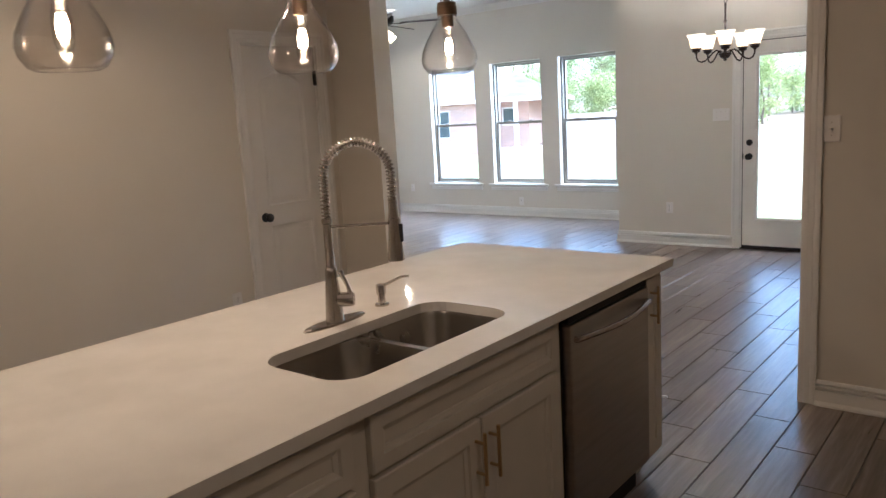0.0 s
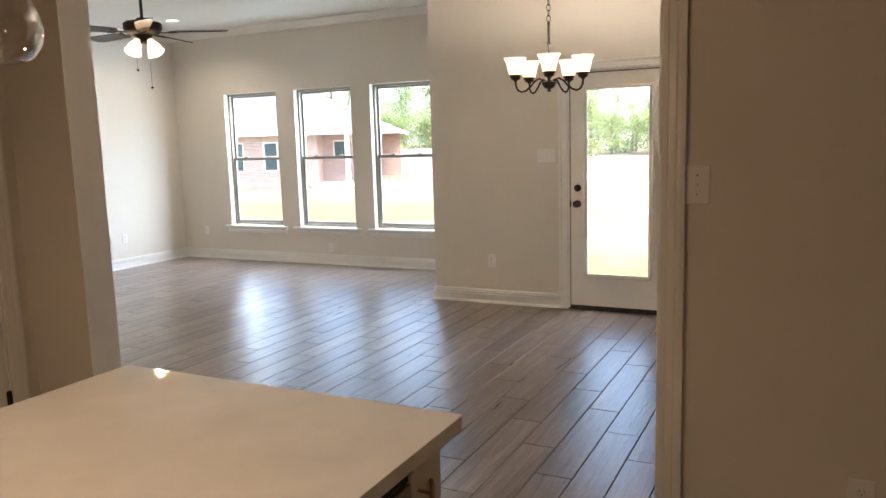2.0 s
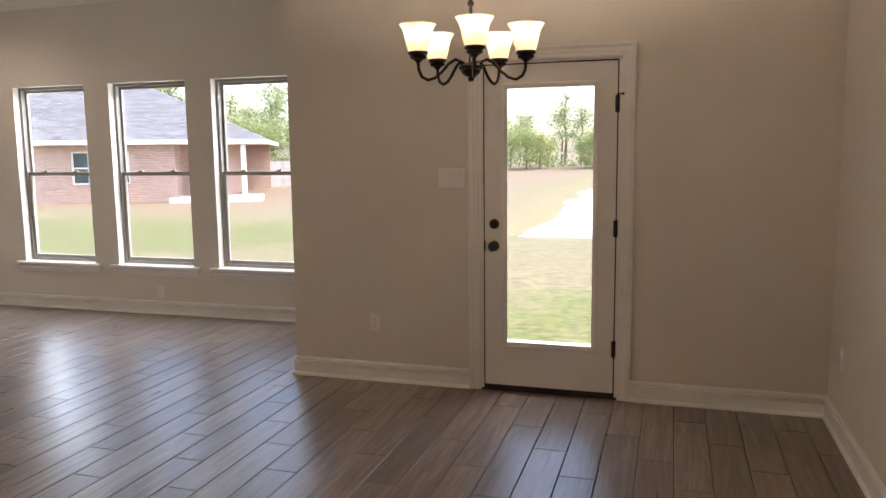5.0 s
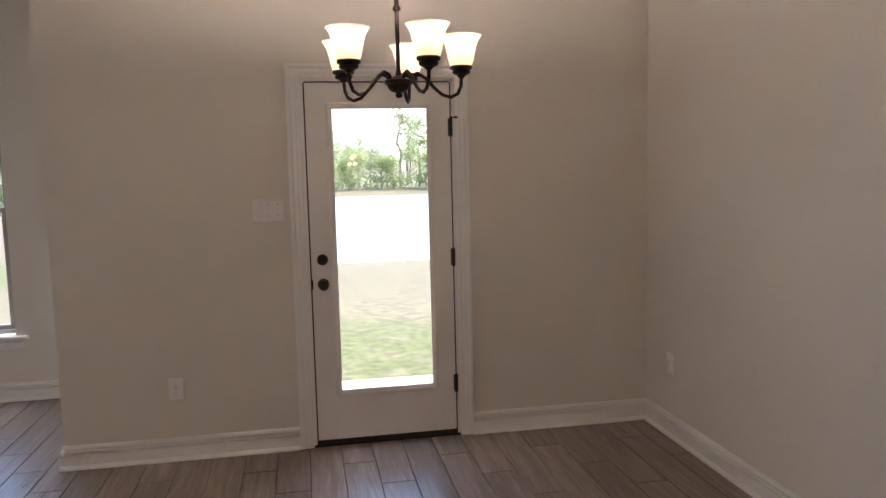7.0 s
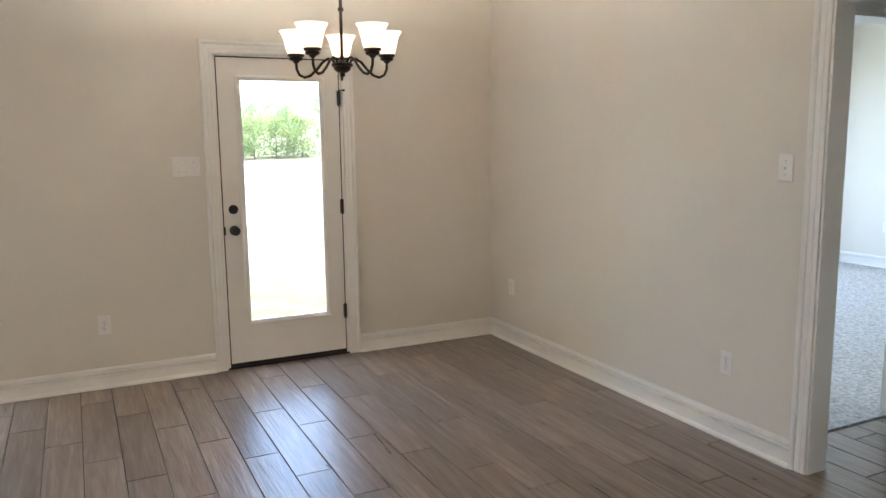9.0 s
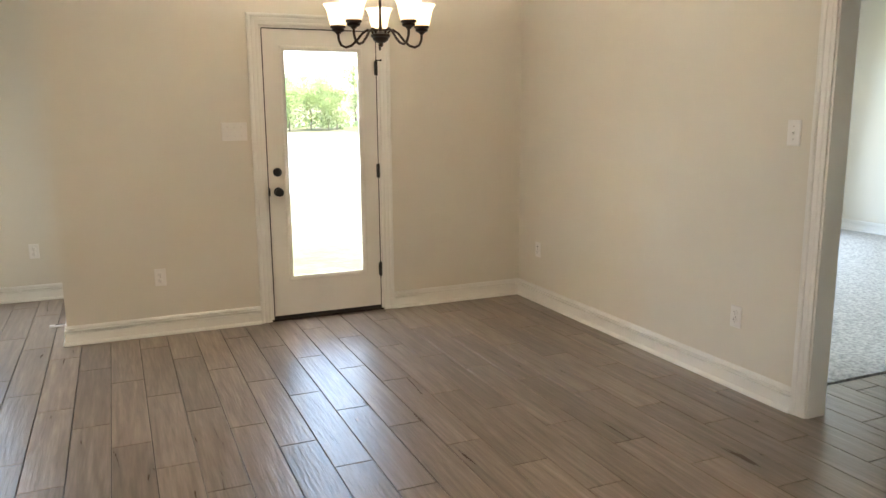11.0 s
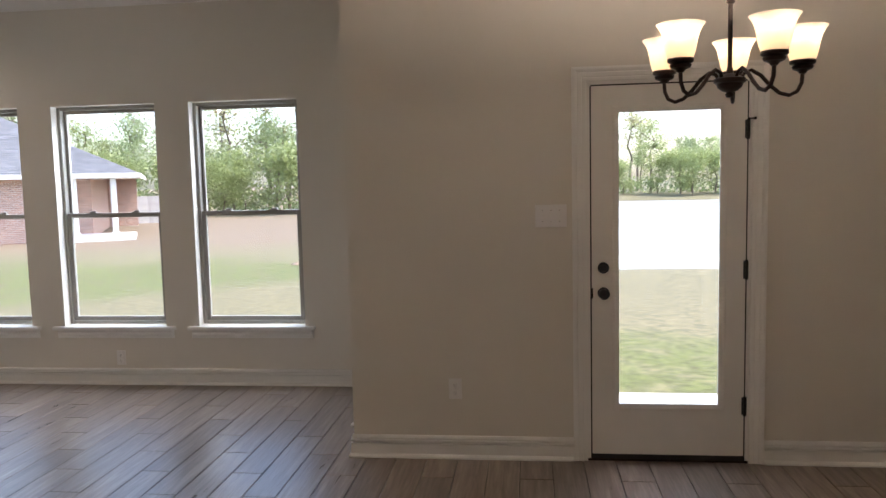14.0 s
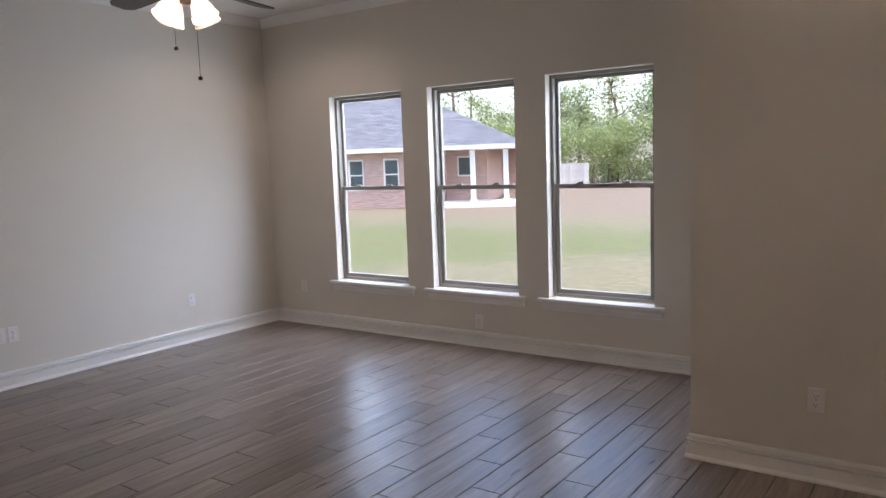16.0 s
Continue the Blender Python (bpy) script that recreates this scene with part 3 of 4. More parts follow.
        if zz > 1.5:
            h.tube([(x1 + 0.004, -0.008, zz + 0.054), (x1 + 0.028, -0.02, zz + 0.054)], 0.004).lathe([(0, -0.008), (0.008, -0.005), (0.008, 0.005), (0, 0.008)], pose(x1 + 0.032, -0.021, zz + 0.054), 10)
        part("hinge", h, BLACK, smooth=True)
    return d


garden_door()


# ---- pantry door (arched upper panel, square lower panel) ----
def pantry_door():
    y0, y1, z0, z1, x = -4.698, -4.089, 0.012, 2.036, -3.702
    d = root("pantry_door", (x, (y0 + y1) / 2, 0), "closed white two-panel pantry door with arched top panel", "door", kind="structure")
    w = y1 - y0
    m = pose(x, y0, 0, 0, 0, 90)  # local x runs along +y, local -y looks to +x

    def outline(a, b, lo, hi, rise, ins, k=14):
        a, b, lo, hi = a + ins, b - ins, lo + ins, hi - ins
        return [(a, lo), (b, lo)] + [(b + (a - b) * i / k, hi + rise * (1 - (2 * i / k - 1) ** 2)) for i in range(k + 1)]
    s = Shape()
    s.box((0, 0.012, z0), (w, 0.035, z1), m)
    for lo, hi, rise in ((0.99, 1.80, 0.075), (0.20, 0.85, 0.0)):
        prev = None
        for ins, dep in ((0, 0.0), (0.012, 0.009), (0.030, 0.010), (0.052, 0.003), (0.075, 0.003)):
            cur = [(p, dep, q) for p, q in outline(0.115, w - 0.115, lo, hi, rise, ins)]
            if prev:
                k = len(cur)
                s.add(prev + cur, [(i, (i + 1) % k, k + (i + 1) % k, k + i) for i in range(k)], m)
            prev = cur
        s.add(prev, [tuple(range(len(prev)))], m)
    # stiles, and rails that follow the curves
    for a, b, lo, hi in ((0, 0.115, z0, z1), (w - 0.115, w, z0, z1), (0.115, w - 0.115, z0, 0.20)):
        s.box((a, 0, lo), (b, 0.012, hi), m)
    for lo, hi, rise in ((0.85, 0.99, 0.0), (1.80, z1, 0.075)):
        k = 14
        a, b = 0.115, w - 0.115
        low = [(b + (a - b) * i / k, 0, lo + rise * (1 - (2 * i / k - 1) ** 2)) for i in range(k + 1)]
        top = [(p, 0, hi) for p, _, _ in low]
        s.add(low + top, [(i, i + 1, k + 2 + i, k + 1 + i) for i in range(k)], m)
    slab = s.make("slab", DOORP, smooth=True)
    parts = [slab]
    kn = [(0.031, 0), (0.031, 0.005), (0.024, 0.010), (0.012, 0.014), (0.012, 0.030), (0.022, 0.036), (0.029, 0.046), (0.028, 0.056), (0.020, 0.063), (0, 0.066)]
    parts.append(Shape().lathe(kn, pose(x, -4.628, 0.915, 0, 90)).make("knob", BLACK, smooth=True))
    for zz in (1.83, 1.06, 0.28):
        h = Shape().tube([(x + 0.006, y1 + 0.004, zz - 0.05), (x + 0.006, y1 + 0.004, zz + 0.05)], 0.009).box((x - 0.002, y1 - 0.012, zz - 0.045), (x + 0.004, y1 + 0.012, zz + 0.045))
        if zz > 1.5:
            h.tube([(x + 0.008, y1 + 0.004, zz + 0.052), (x + 0.02, y1 + 0.034, zz + 0.052)], 0.004)
        parts.append(h.make("hinge", BLACK, smooth=True))
    parts.append(Shape().box((x - 0.05, -4.712, 0), (x + 0.012, -4.7, 2.05)).box((x - 0.05, -4.087, 0), (x + 0.012, -4.075, 2.05)).box((x - 0.05, -4.712, 2.04), (x + 0.012, -4.075, 2.05)).make("jamb", TRIM))
    for p in parts:
        p.location = Vector(p.location) - Vector(d.location)
        p.parent = d


pantry_door()


# ---- plates, outlets, switches ----
def outlet(p, way, label="white duplex outlet on the painted wall"):
    """p: centre on the wall; way: degrees the plate is turned about z (0 looks to -y)."""
    o = root("outlet", p, label, "outlet", "outlets")
    o.rotation_euler = (0, 0, radians(way))
    Shape().rings([(-0.037, -0.059, 0.037, 0.059, 0), (-0.037, -0.059, 0.037, 0.059, -0.003), (-0.034, -0.056, 0.034, 0.056, -0.0055)]).make("plate", PLATE, o)
    for z in (0.021, -0.021):
        Shape().lathe([(0.0165, 0), (0.0165, 0.003), (0.015, 0.004), (0, 0.004)], pose(0, -0.0055, z, 90), 20).make("socket", PLATE, o, smooth=True)
        Shape().box((-0.0075, -0.0101, z), (-0.0055, -0.0094, z + 0.009)).box((0.0055, -0.0101, z), (0.0075, -0.0094, z + 0.007)).box((-0.002, -0.0101, z - 0.010), (0.002, -0.0094, z - 0.006)).make("slot", RUBBER, o)
    Shape().lathe([(0.003, 0), (0.002, 0.001), (0, 0.001)], pose(0, -0.0055, 0, 90), 8).make("screw", NICKEL, o)
    return o


def switch(p, way, gang=1, label="white toggle light switch on the painted wall"):
    o = root("light_switch", p, label, "light switch", "light switches")
    o.rotation_euler = (0, 0, radians(way))
    w = 0.0385 + 0.023 * (gang - 1)
    Shape().rings([(-w, -0.0615, w, 0.0615, 0), (-w, -0.0615, w, 0.0615, -0.003), (-w + 0.003, -0.0585, w - 0.003, 0.0585, -0.006)]).make("plate", PLATE, o)
    for i in range(gang):
        c = (i - (gang - 1) / 2) * 0.046
        Shape().box((c - 0.0055, -0.0068, -0.0125), (c + 0.0055, -0.005, 0.0125)).make("slot", TRIM, o)
        Shape().box((c - 0.004, -0.018, -0.004), (c + 0.004, -0.005, 0.006), pose(0, 0, 0, 18)).make("toggle", PLATE, o, bevel=0.001)
        for z in (0.03, -0.03):
            Shape().lathe([(0.0028, 0), (0.002, 0.001), (0, 0.001)], pose(c, -0.006, z, 90), 8).make("screw", NICKEL, o)
    return o


outlet((-2.764, 0, 0.400), 0)
outlet((0, -0.305, 0.420), -90)
outlet((0, -2.365, 0.393), -90)
outlet((0.076, -3.90, 0.405), 0)
outlet((-5.595, 1.47, 0.214), 0)
outlet((-7.68, 1.47, 0.385), 0)
outlet((-3.637, 1.47, 0.404), 0)
outlet((-8.08, 0.42, 0.388), 90)
outlet((-8.08, -1.17, 0.402), 90)
outlet((-8.08, -1.262, 0.404), 90, "white cable plate on the painted wall")
outlet((-3.69, -4.93, 0.405), 90)
outlet((5.3, 0.33, 0.47), -90)
switch((-2.222, 0, 1.363), 0, 3, "white triple toggle switch beside the garden door")
switch((0, -2.655, 1.373), -90)
switch((-0.416, -3.90, 1.355), 0)

# small white rectangular piece with a dark slot, flat on the floor
stop = root("door_stop", (-3.44, 0.53, 0.0), "small white rectangular piece with a dark slot on the floor", "door stop")
Shape().box((-0.06, -0.022, 0.0), (0.06, 0.022, 0.014)).make("body", PLATE, stop, bevel=0.004)
Shape().box((-0.025, -0.008, 0.0142), (0.04, 0.008, 0.016)).make("slot", RUBBER, stop)
chip = Shape().add([(0, 0, 0), (0.035, 0.008, 0.0), (0.028, 0.03, 0.0), (0.004, 0.022, 0.0), (0.004, 0.002, 0.008), (0.03, 0.01, 0.010), (0.025, 0.026, 0.008), (0.006, 0.02, 0.009)],
                   [(3, 2, 1, 0), (4, 5, 6, 7), (0, 1, 5, 4), (1, 2, 6, 5), (2, 3, 7, 6), (3, 0, 4, 7)]).make("paint_chip", PLATE, at=(0, 0, 0))
chip.location = (-1.13, -4.2, 0.001)
tagged(chip, "tiny white scrap lying on the tile floor", "scrap")


# ---- chandelier ----
LAMPS = 0.36


def chandelier(x, y, z):
    c = root("chandelier", (x, y, z), "five-arm bronze chandelier with lit frosted glass shades", "chandelier")
    Shape().lathe([(0, 0), (0.010, 0.003), (0.014, 0.012), (0.010, 0.018), (0.026, 0.024), (0.038, 0.034), (0.042, 0.046), (0.050, 0.050), (0.050, 0.062), (0.040, 0.066), (0.030, 0.072), (0.012, 0.080), (0.009, 0.10), (0, 0.10)]).make("hub", BRONZE, c, smooth=True)
    Shape().lathe([(0.0075, 0.09), (0.0075, 0.30), (0.014, 0.305), (0.014, 0.315), (0.008, 0.322), (0.008, 0.43), (0.012, 0.435), (0.006, 0.45), (0, 0.45)], n=14).make("stem", BRONZE, c, smooth=True)
    top = CEIL_Z - z
    s = Shape()
    k, zz = 0, 0.452
    while zz < top - 0.03:
        pts = [(0.012 * math.cos(a), 0, 0.021 * math.sin(a)) for a in [i * math.tau / 12 for i in range(13)]]
        s.tube(pts, 0.0028, pose(0, 0, zz + 0.018, 0, 0, 90 * (k % 2)), 6)
        zz += 0.034
        k += 1
    s.make("chain", BRONZE, c, smooth=True)
    Shape().lathe([(0, top - 0.035), (0.02, top - 0.033), (0.055, top - 0.02), (0.065, top - 0.004), (0.065, top), (0, top)]).make("canopy", BRONZE, c, smooth=True)
    R = 0.228
    for i in range(5):
        t = -71.6 + 72 * i
        m = pose(0, 0, 0, 0, 0, t)
        ctrl = [(0.035, 0.060), (0.046, 0.080), (0.068, 0.088), (0.098, 0.070), (0.128, 0.036), (0.158, 0.011), (0.188, 0.003), (0.213, 0.015), (0.226, 0.042), (0.228, 0.074)]
        arm_i = Shape().tube([(r, 0, h) for r, h in ctrl], 0.0065, m, 8)
        arm_i.make("arm", BRONZE, c, smooth=True)
        mm = m @ pose(R, 0, -0.019)
        Shape().lathe([(0, 0.088), (0.010, 0.090), (0.016, 0.098), (0.030, 0.104), (0.034, 0.112), (0.030, 0.117), (0.040, 0.122), (0.040, 0.132), (0, 0.134)], mm).make("cup", BRONZE, c, smooth=True)
        out = [(0.036, 0.128), (0.04, 0.138), (0.045, 0.154), (0.049, 0.174), (0.053, 0.194), (0.058, 0.213), (0.067, 0.229), (0.074, 0.238)]
        Shape().lathe(out + [(r - 0.004, h) for r, h in reversed(out)], mm, 28, close=True).make("shade", OPAL, c, smooth=True)
        Shape().lathe([(0, 0.134), (0.012, 0.138), (0.014, 0.154), (0.026, 0.174), (0.029, 0.19), (0.023, 0.205), (0.01, 0.213), (0, 0.214)], mm, 14).make("bulb", BULB, c, smooth=True)
        p = (Matrix.Translation((x, y, z)) @ mm) @ Vector((0, 0, 0.216))
        lamp(p, 7.0, 0.02)
    return c


def lamp(p, watts, size, color=(1.0, 0.87, 0.71)):
    ld = bpy.data.lights.new("lamp", "POINT")
    ld.energy, ld.shadow_soft_size, ld.color = watts * LAMPS, size, color
    ob = new("lamp_light", ld)
    ob.location = p
    return ob


chandelier(-1.685, -1.53, 1.814)


# ---- ceiling fan ----
def ceiling_fan(x, y):
    f = root("ceiling_fan", (x, y, CEIL_Z), "dark bronze ceiling fan with walnut blades and lit glass shades", "ceiling fan")

    def zz(v):
        return v - CEIL_Z
    Shape().lathe([(0, zz(3.04)), (0.075, zz(3.04)), (0.072, zz(3.0)), (0.04, zz(2.965)), (0.014, zz(2.955)), (0.014, zz(2.74)), (0.05, zz(2.735)), (0.05, zz(2.715)), (0, zz(2.715))]).make("downrod", BRONZE, f, smooth=True)
    Shape().lathe([(0, zz(2.72)), (0.06, zz(2.72)), (0.15, zz(2.70)), (0.172, zz(2.685)), (0.172, zz(2.63)), (0.15, zz(2.60)), (0.09, zz(2.585)), (0.075, zz(2.56)), (0.07, zz(2.52)), (0.035, zz(2.505)), (0, zz(2.50))], n=32).make("motor", BRONZE, f, smooth=True)
    for i in range(5):
        m = pose(0, 0, zz(2.60), 0, 0, -41.3 + 72 * i) @ pose(0, 0, 0, 12)
        Shape().box((0.13, -0.022, -0.004), (0.27, 0.022, 0.003), m).box((0.24, -0.05, -0.004), (0.31, 0.05, 0.001), m).make("blade_bracket", BRONZE, f, bevel=0.003)
        n = 10
        up = [(0.25 + 0.53 * k / n, 0.055 + 0.022 * math.sin(k / n * 1.9) - (0.035 if k == n else 0)) for k in range(n + 1)]
        ring = [(a, -b) for a, b in up] + [(a, b) for a, b in reversed(up)]
        k = len(ring)
        Shape().add([(a, b, 0.004) for a, b in ring] + [(a, b, 0.012) for a, b in ring], [tuple(reversed(range(k))), tuple(range(k, 2 * k))] + [(i2, (i2 + 1) % k, k + (i2 + 1) % k, k + i2) for i2 in range(k)], m).make("blade", WALNUT, f)
    for i in range(4):
        m = pose(0, 0, zz(2.535), 0, 0, 3.7 + 90 * i) @ pose(0.075, 0, 0, 0, 150, 0)
        out = [(0.026, 0.0), (0.030, 0.02), (0.048, 0.055), (0.060, 0.09), (0.066, 0.115), (0.078, 0.14)]
        Shape().lathe(out + [(r - 0.004, h) for r, h in reversed(out)], m, 20, close=True).make("shade", OPAL, f, smooth=True)
        Shape().lathe([(0, 0.02), (0.015, 0.025), (0.026, 0.06), (0.028, 0.08), (0.018, 0.10), (0, 0.106)], m, 12).make("bulb", BULB, f, smooth=True)
        Shape().lathe([(0.012, -0.05), (0.012, -0.02), (0.028, -0.012), (0.030, 0.004), (0, 0.006)], m, 14).make("lamp_holder", BRONZE, f, smooth=True)
        lamp((Matrix.Translation((x, y, CEIL_Z)) @ m) @ Vector((0, 0, 0.125)), 2.4, 0.03)
    for dx, dy, lo in ((0.01, 0.05, 2.10), (-0.04, -0.06, 2.26)):
        Shape().tube([(dx, dy, zz(2.51)), (dx, dy, zz(lo + 0.012))], 0.0016, n=6).lathe([(0, zz(lo - 0.012)), (0.010, zz(lo - 0.008)), (0.013, zz(lo)), (0.010, zz(lo + 0.009)), (0, zz(lo + 0.013))], pose(dx, dy, 0), 12).make("pull_chain", BRONZE, f, smooth=True)
    return f


ceiling_fan(-5.80, -1.10)


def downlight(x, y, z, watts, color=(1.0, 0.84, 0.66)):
    d = root("downlight", (x, y, z), "round white recessed ceiling light, lit, one seen and the rest added", "downlight", "recessed downlights")
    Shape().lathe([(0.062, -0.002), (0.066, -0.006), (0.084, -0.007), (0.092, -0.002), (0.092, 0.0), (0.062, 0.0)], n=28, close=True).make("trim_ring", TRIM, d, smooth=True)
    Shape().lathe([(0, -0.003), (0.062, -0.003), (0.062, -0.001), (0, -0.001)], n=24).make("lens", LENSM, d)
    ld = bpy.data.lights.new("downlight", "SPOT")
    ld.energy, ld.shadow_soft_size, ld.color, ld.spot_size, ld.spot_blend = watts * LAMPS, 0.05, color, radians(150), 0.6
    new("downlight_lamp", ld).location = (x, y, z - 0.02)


# only the first one is seen; the second is an added, unseen fill
for x, y in ((-7.07, 0.53), (-4.4, -2.7)):
    downlight(x, y, CEIL_Z, 12.0)
# unseen kitchen fill, added to brighten the cabinet fronts and the west wall
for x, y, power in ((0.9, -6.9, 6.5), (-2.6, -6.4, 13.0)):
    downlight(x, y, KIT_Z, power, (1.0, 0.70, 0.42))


# ---- pendants over the island ----
def pendant(x, y):
    p = root("pendant_lamp", (x, y, KIT_Z), "clear teardrop glass pendant lamp with glowing filament bulb", "pendant lamp", "pendants over the island")
    b = 1.669 - KIT_Z
    out = [(0.070, b), (0.082, b + 0.006), (0.098, b + 0.028), (0.103, b + 0.052), (0.098, b + 0.080), (0.082, b + 0.115), (0.062, b + 0.150), (0.046, b + 0.175), (0.036, b + 0.195), (0.033, b + 0.215)]
    Shape().lathe(out + [(r - 0.003, h) for r, h in reversed(out)], n=32, close=True).make("globe", GLOBE, p, smooth=True)
    Shape().lathe([(0, b + 0.165), (0.022, b + 0.165), (0.022, b + 0.205), (0.036, b + 0.206), (0.036, b + 0.235), (0.034, b + 0.237), (0.034, b + 0.25), (0.012, b + 0.256), (0.009, b + 0.30), (0, b + 0.30)], n=24).make("cap", AGED, p, smooth=True)
    Shape().tube([(0.026 * math.cos(a), 0, b + 0.25 + 0.042 * math.sin(a)) for a in [i * math.pi / 12 for i in range(13)]], 0.003, n=6).make("bail", NICKEL, p, smooth=True)
    Shape().lathe([(0.0055, b + 0.29), (0.0055, -0.02), (0.06, -0.018), (0.062, 0), (0, 0)], n=16).make("stem", BRONZE, p, smooth=True)
    Shape().lathe([(0.014, b + 0.168), (0.017, b + 0.14), (0.022, b + 0.11), (0.022, b + 0.06), (0.014, b + 0.042), (0, b + 0.038)], n=16).make("bulb", GLOBE, p, smooth=True)
    fl = Shape()
    for i in range(6):
        a = i * math.tau / 6
        fl.tube([(0.010 * math.cos(a), 0.010 * math.sin(a), b + 0.072), (0.013 * math.cos(a), 0.013 * math.sin(a), b + 0.098), (0.007 * math.cos(a), 0.007 * math.sin(a), b + 0.124)], 0.0026, n=5)
    fl.make("filament", FILAMENT, p, smooth=True)
    lamp((x, y, 1.66 + 0.02), 1.5, 0.02, (1.0, 0.69, 0.42))


FILAMENT = glow_mat("glowing_filament", (1.0, 0.66, 0.36), 9.0)
for y in (-5.556, -6.252, -6.948):
    pendant(-1.352, y)


# ---- kitchen island ----
IX0, IX1, IY0, IY1, TOP = -1.815, -0.765, -7.62, -4.925, 0.91
SX0, SX1, SY0, SY1 = -1.232, -0.893, -6.625, -5.885


def round_rect(x0, y0, x1, y1, r, k=6):
    pts = []
    for cx, cy, a in ((x1 - r, y1 - r, 0), (x0 + r, y1 - r, 90), (x0 + r, y0 + r, 180), (x1 - r, y0 + r, 270)):
        pts += [(cx + r * math.cos(radians(a + 90 * i / k)), cy + r * math.sin(radians(a + 90 * i / k))) for i in range(k + 1)]
    return pts


def slab_with_hole(name, outer, hole, z0, z1, material, parent):
    bm = bmesh.new()
    es = []
    for loop in (outer, hole):
        vs = [bm.verts.new((x, y, z0)) for x, y in loop]
        es += [bm.edges.new((vs[i], vs[(i + 1) % len(vs)])) for i in range(len(vs))]
    bmesh.ops.triangle_fill(bm, use_beauty=True, edges=es)
    ex = bmesh.ops.extrude_face_region(bm, geom=bm.faces[:])
    bmesh.ops.translate(bm, vec=(0, 0, z1 - z0), verts=[v for v in ex["geom"] if isinstance(v, bmesh.types.BMVert)])
    bmesh.ops.recalc_face_normals(bm, faces=bm.faces)
    me = bpy.data.meshes.new(name)
    bm.to_mesh(me)
    bm.free()
    me.materials.append(material)
    ob = new(name, me)
    b = ob.modifiers.new("bevel", "BEVEL")
    b.width, b.segments, b.limit_method, b.angle_limit = 0.003, 2, "ANGLE", radians(50)
    ob.parent = parent
    return ob


island = root("kitchen_island", (0, 0, 0), "cream panelled kitchen island with white quartz worktop", "kitchen island")
slab_with_hole("worktop", round_rect(IX0, IY0, IX1, IY1, 0.012), round_rect(SX0, SY0, SX1, SY1, 0.085), TOP - 0.032, TOP, QUARTZ, island)
FX = -0.815  # carcass front
s = Shape()
DW0, DW1 = -5.755, -5.125
for a, b in ((IY0 + 0.04, SY0 - 0.02), (SY1 + 0.02, DW0 - 0.002), (DW1 + 0.002, IY1 - 0.045)):
    s.box((-1.46, a, 0.10), (FX, b, TOP - 0.033))
s.box((-1.46, SY0 - 0.02, 0.10), (FX, SY1 + 0.02, 0.62)).box((-0.885, SY0 - 0.02, 0.62), (FX, SY1 + 0.02, TOP - 0.033)).box((-1.46, SY0 - 0.02, 0.62), (-1.24, SY1 + 0.02, TOP - 0.033))
s.box((-1.46, DW0 - 0.002, 0.10), (-1.40, DW1 + 0.002, TOP - 0.033))
s.box((-1.44, IY0 + 0.06, 0), (FX - 0.07, DW0 - 0.01, 0.10)).box((-1.44, DW1, 0), (FX - 0.07, IY1 - 0.06, 0.10))
s.make("body", CAB, island, bevel=0.002)


def front(y0, y1, z0, z1, name, handle=None):
    """A panelled cabinet front on the aisle side; handle: (y, z, upright)."""
    m = pose(FX, y0, z0, 0, 0, 90)
    w, h = y1 - y0, z1 - z0
    i = min(0.055, h * 0.26)
    sh = Shape().rings([(0, 0, w, h, 0), (0, 0, w, h, -0.017), (0.003, 0.003, w - 0.003, h - 0.003, -0.020), (i, i, w - i, h - i, -0.020), (i + 0.004, i + 0.004, w - i - 0.004, h - i - 0.004, -0.013),
                        (i + 0.016, i + 0.016, w - i - 0.016, h - i - 0.016, -0.010), (i + 0.018, i + 0.018, w - i - 0.018, h - i - 0.018, -0.007)], m)
    ob = sh.make(name, CAB, island)
    if handle:
        hy, hz, up = handle
        a, b = ((hy, hz - 0.075), (hy, hz + 0.075)) if up else ((hy - 0.075, hz), (hy + 0.075, hz))
        g = Shape().tube([(FX + 0.052, *a), (FX + 0.052, *b)], 0.0055)
        for q in (0.2, 0.8):
            g.tube([(FX + 0.018, a[0] + (b[0] - a[0]) * q, a[1] + (b[1] - a[1]) * q), (FX + 0.052, a[0] + (b[0] - a[0]) * q, a[1] + (b[1] - a[1]) * q)], 0.0045)
        g.make("handle", BRASS, ob, smooth=True)


front(-6.645, -5.800, 0.715, 0.858, "drawer_front")
front(-6.645, -6.226, 0.125, 0.700, "cabinet_door", (-6.255, 0.60, True))
front(-6.219, -5.800, 0.125, 0.700, "cabinet_door", (-6.190, 0.60, True))
front(-7.56, -6.705, 0.715, 0.858, "drawer_front", (-7.13, 0.786, False))
front(-7.56, -7.136, 0.125, 0.700, "cabinet_door", (-7.165, 0.60, True))
front(-7.129, -6.705, 0.125, 0.700, "cabinet_door", (-7.10, 0.60, True))
front(-5.115, -4.985, 0.125, 0.858, "cabinet_door", (-5.090, 0.755, True))

# double-bowl sink under the worktop
sink = root("kitchen_sink", (0, 0, 0), "undermount double-bowl brushed stainless steel sink", "sink")


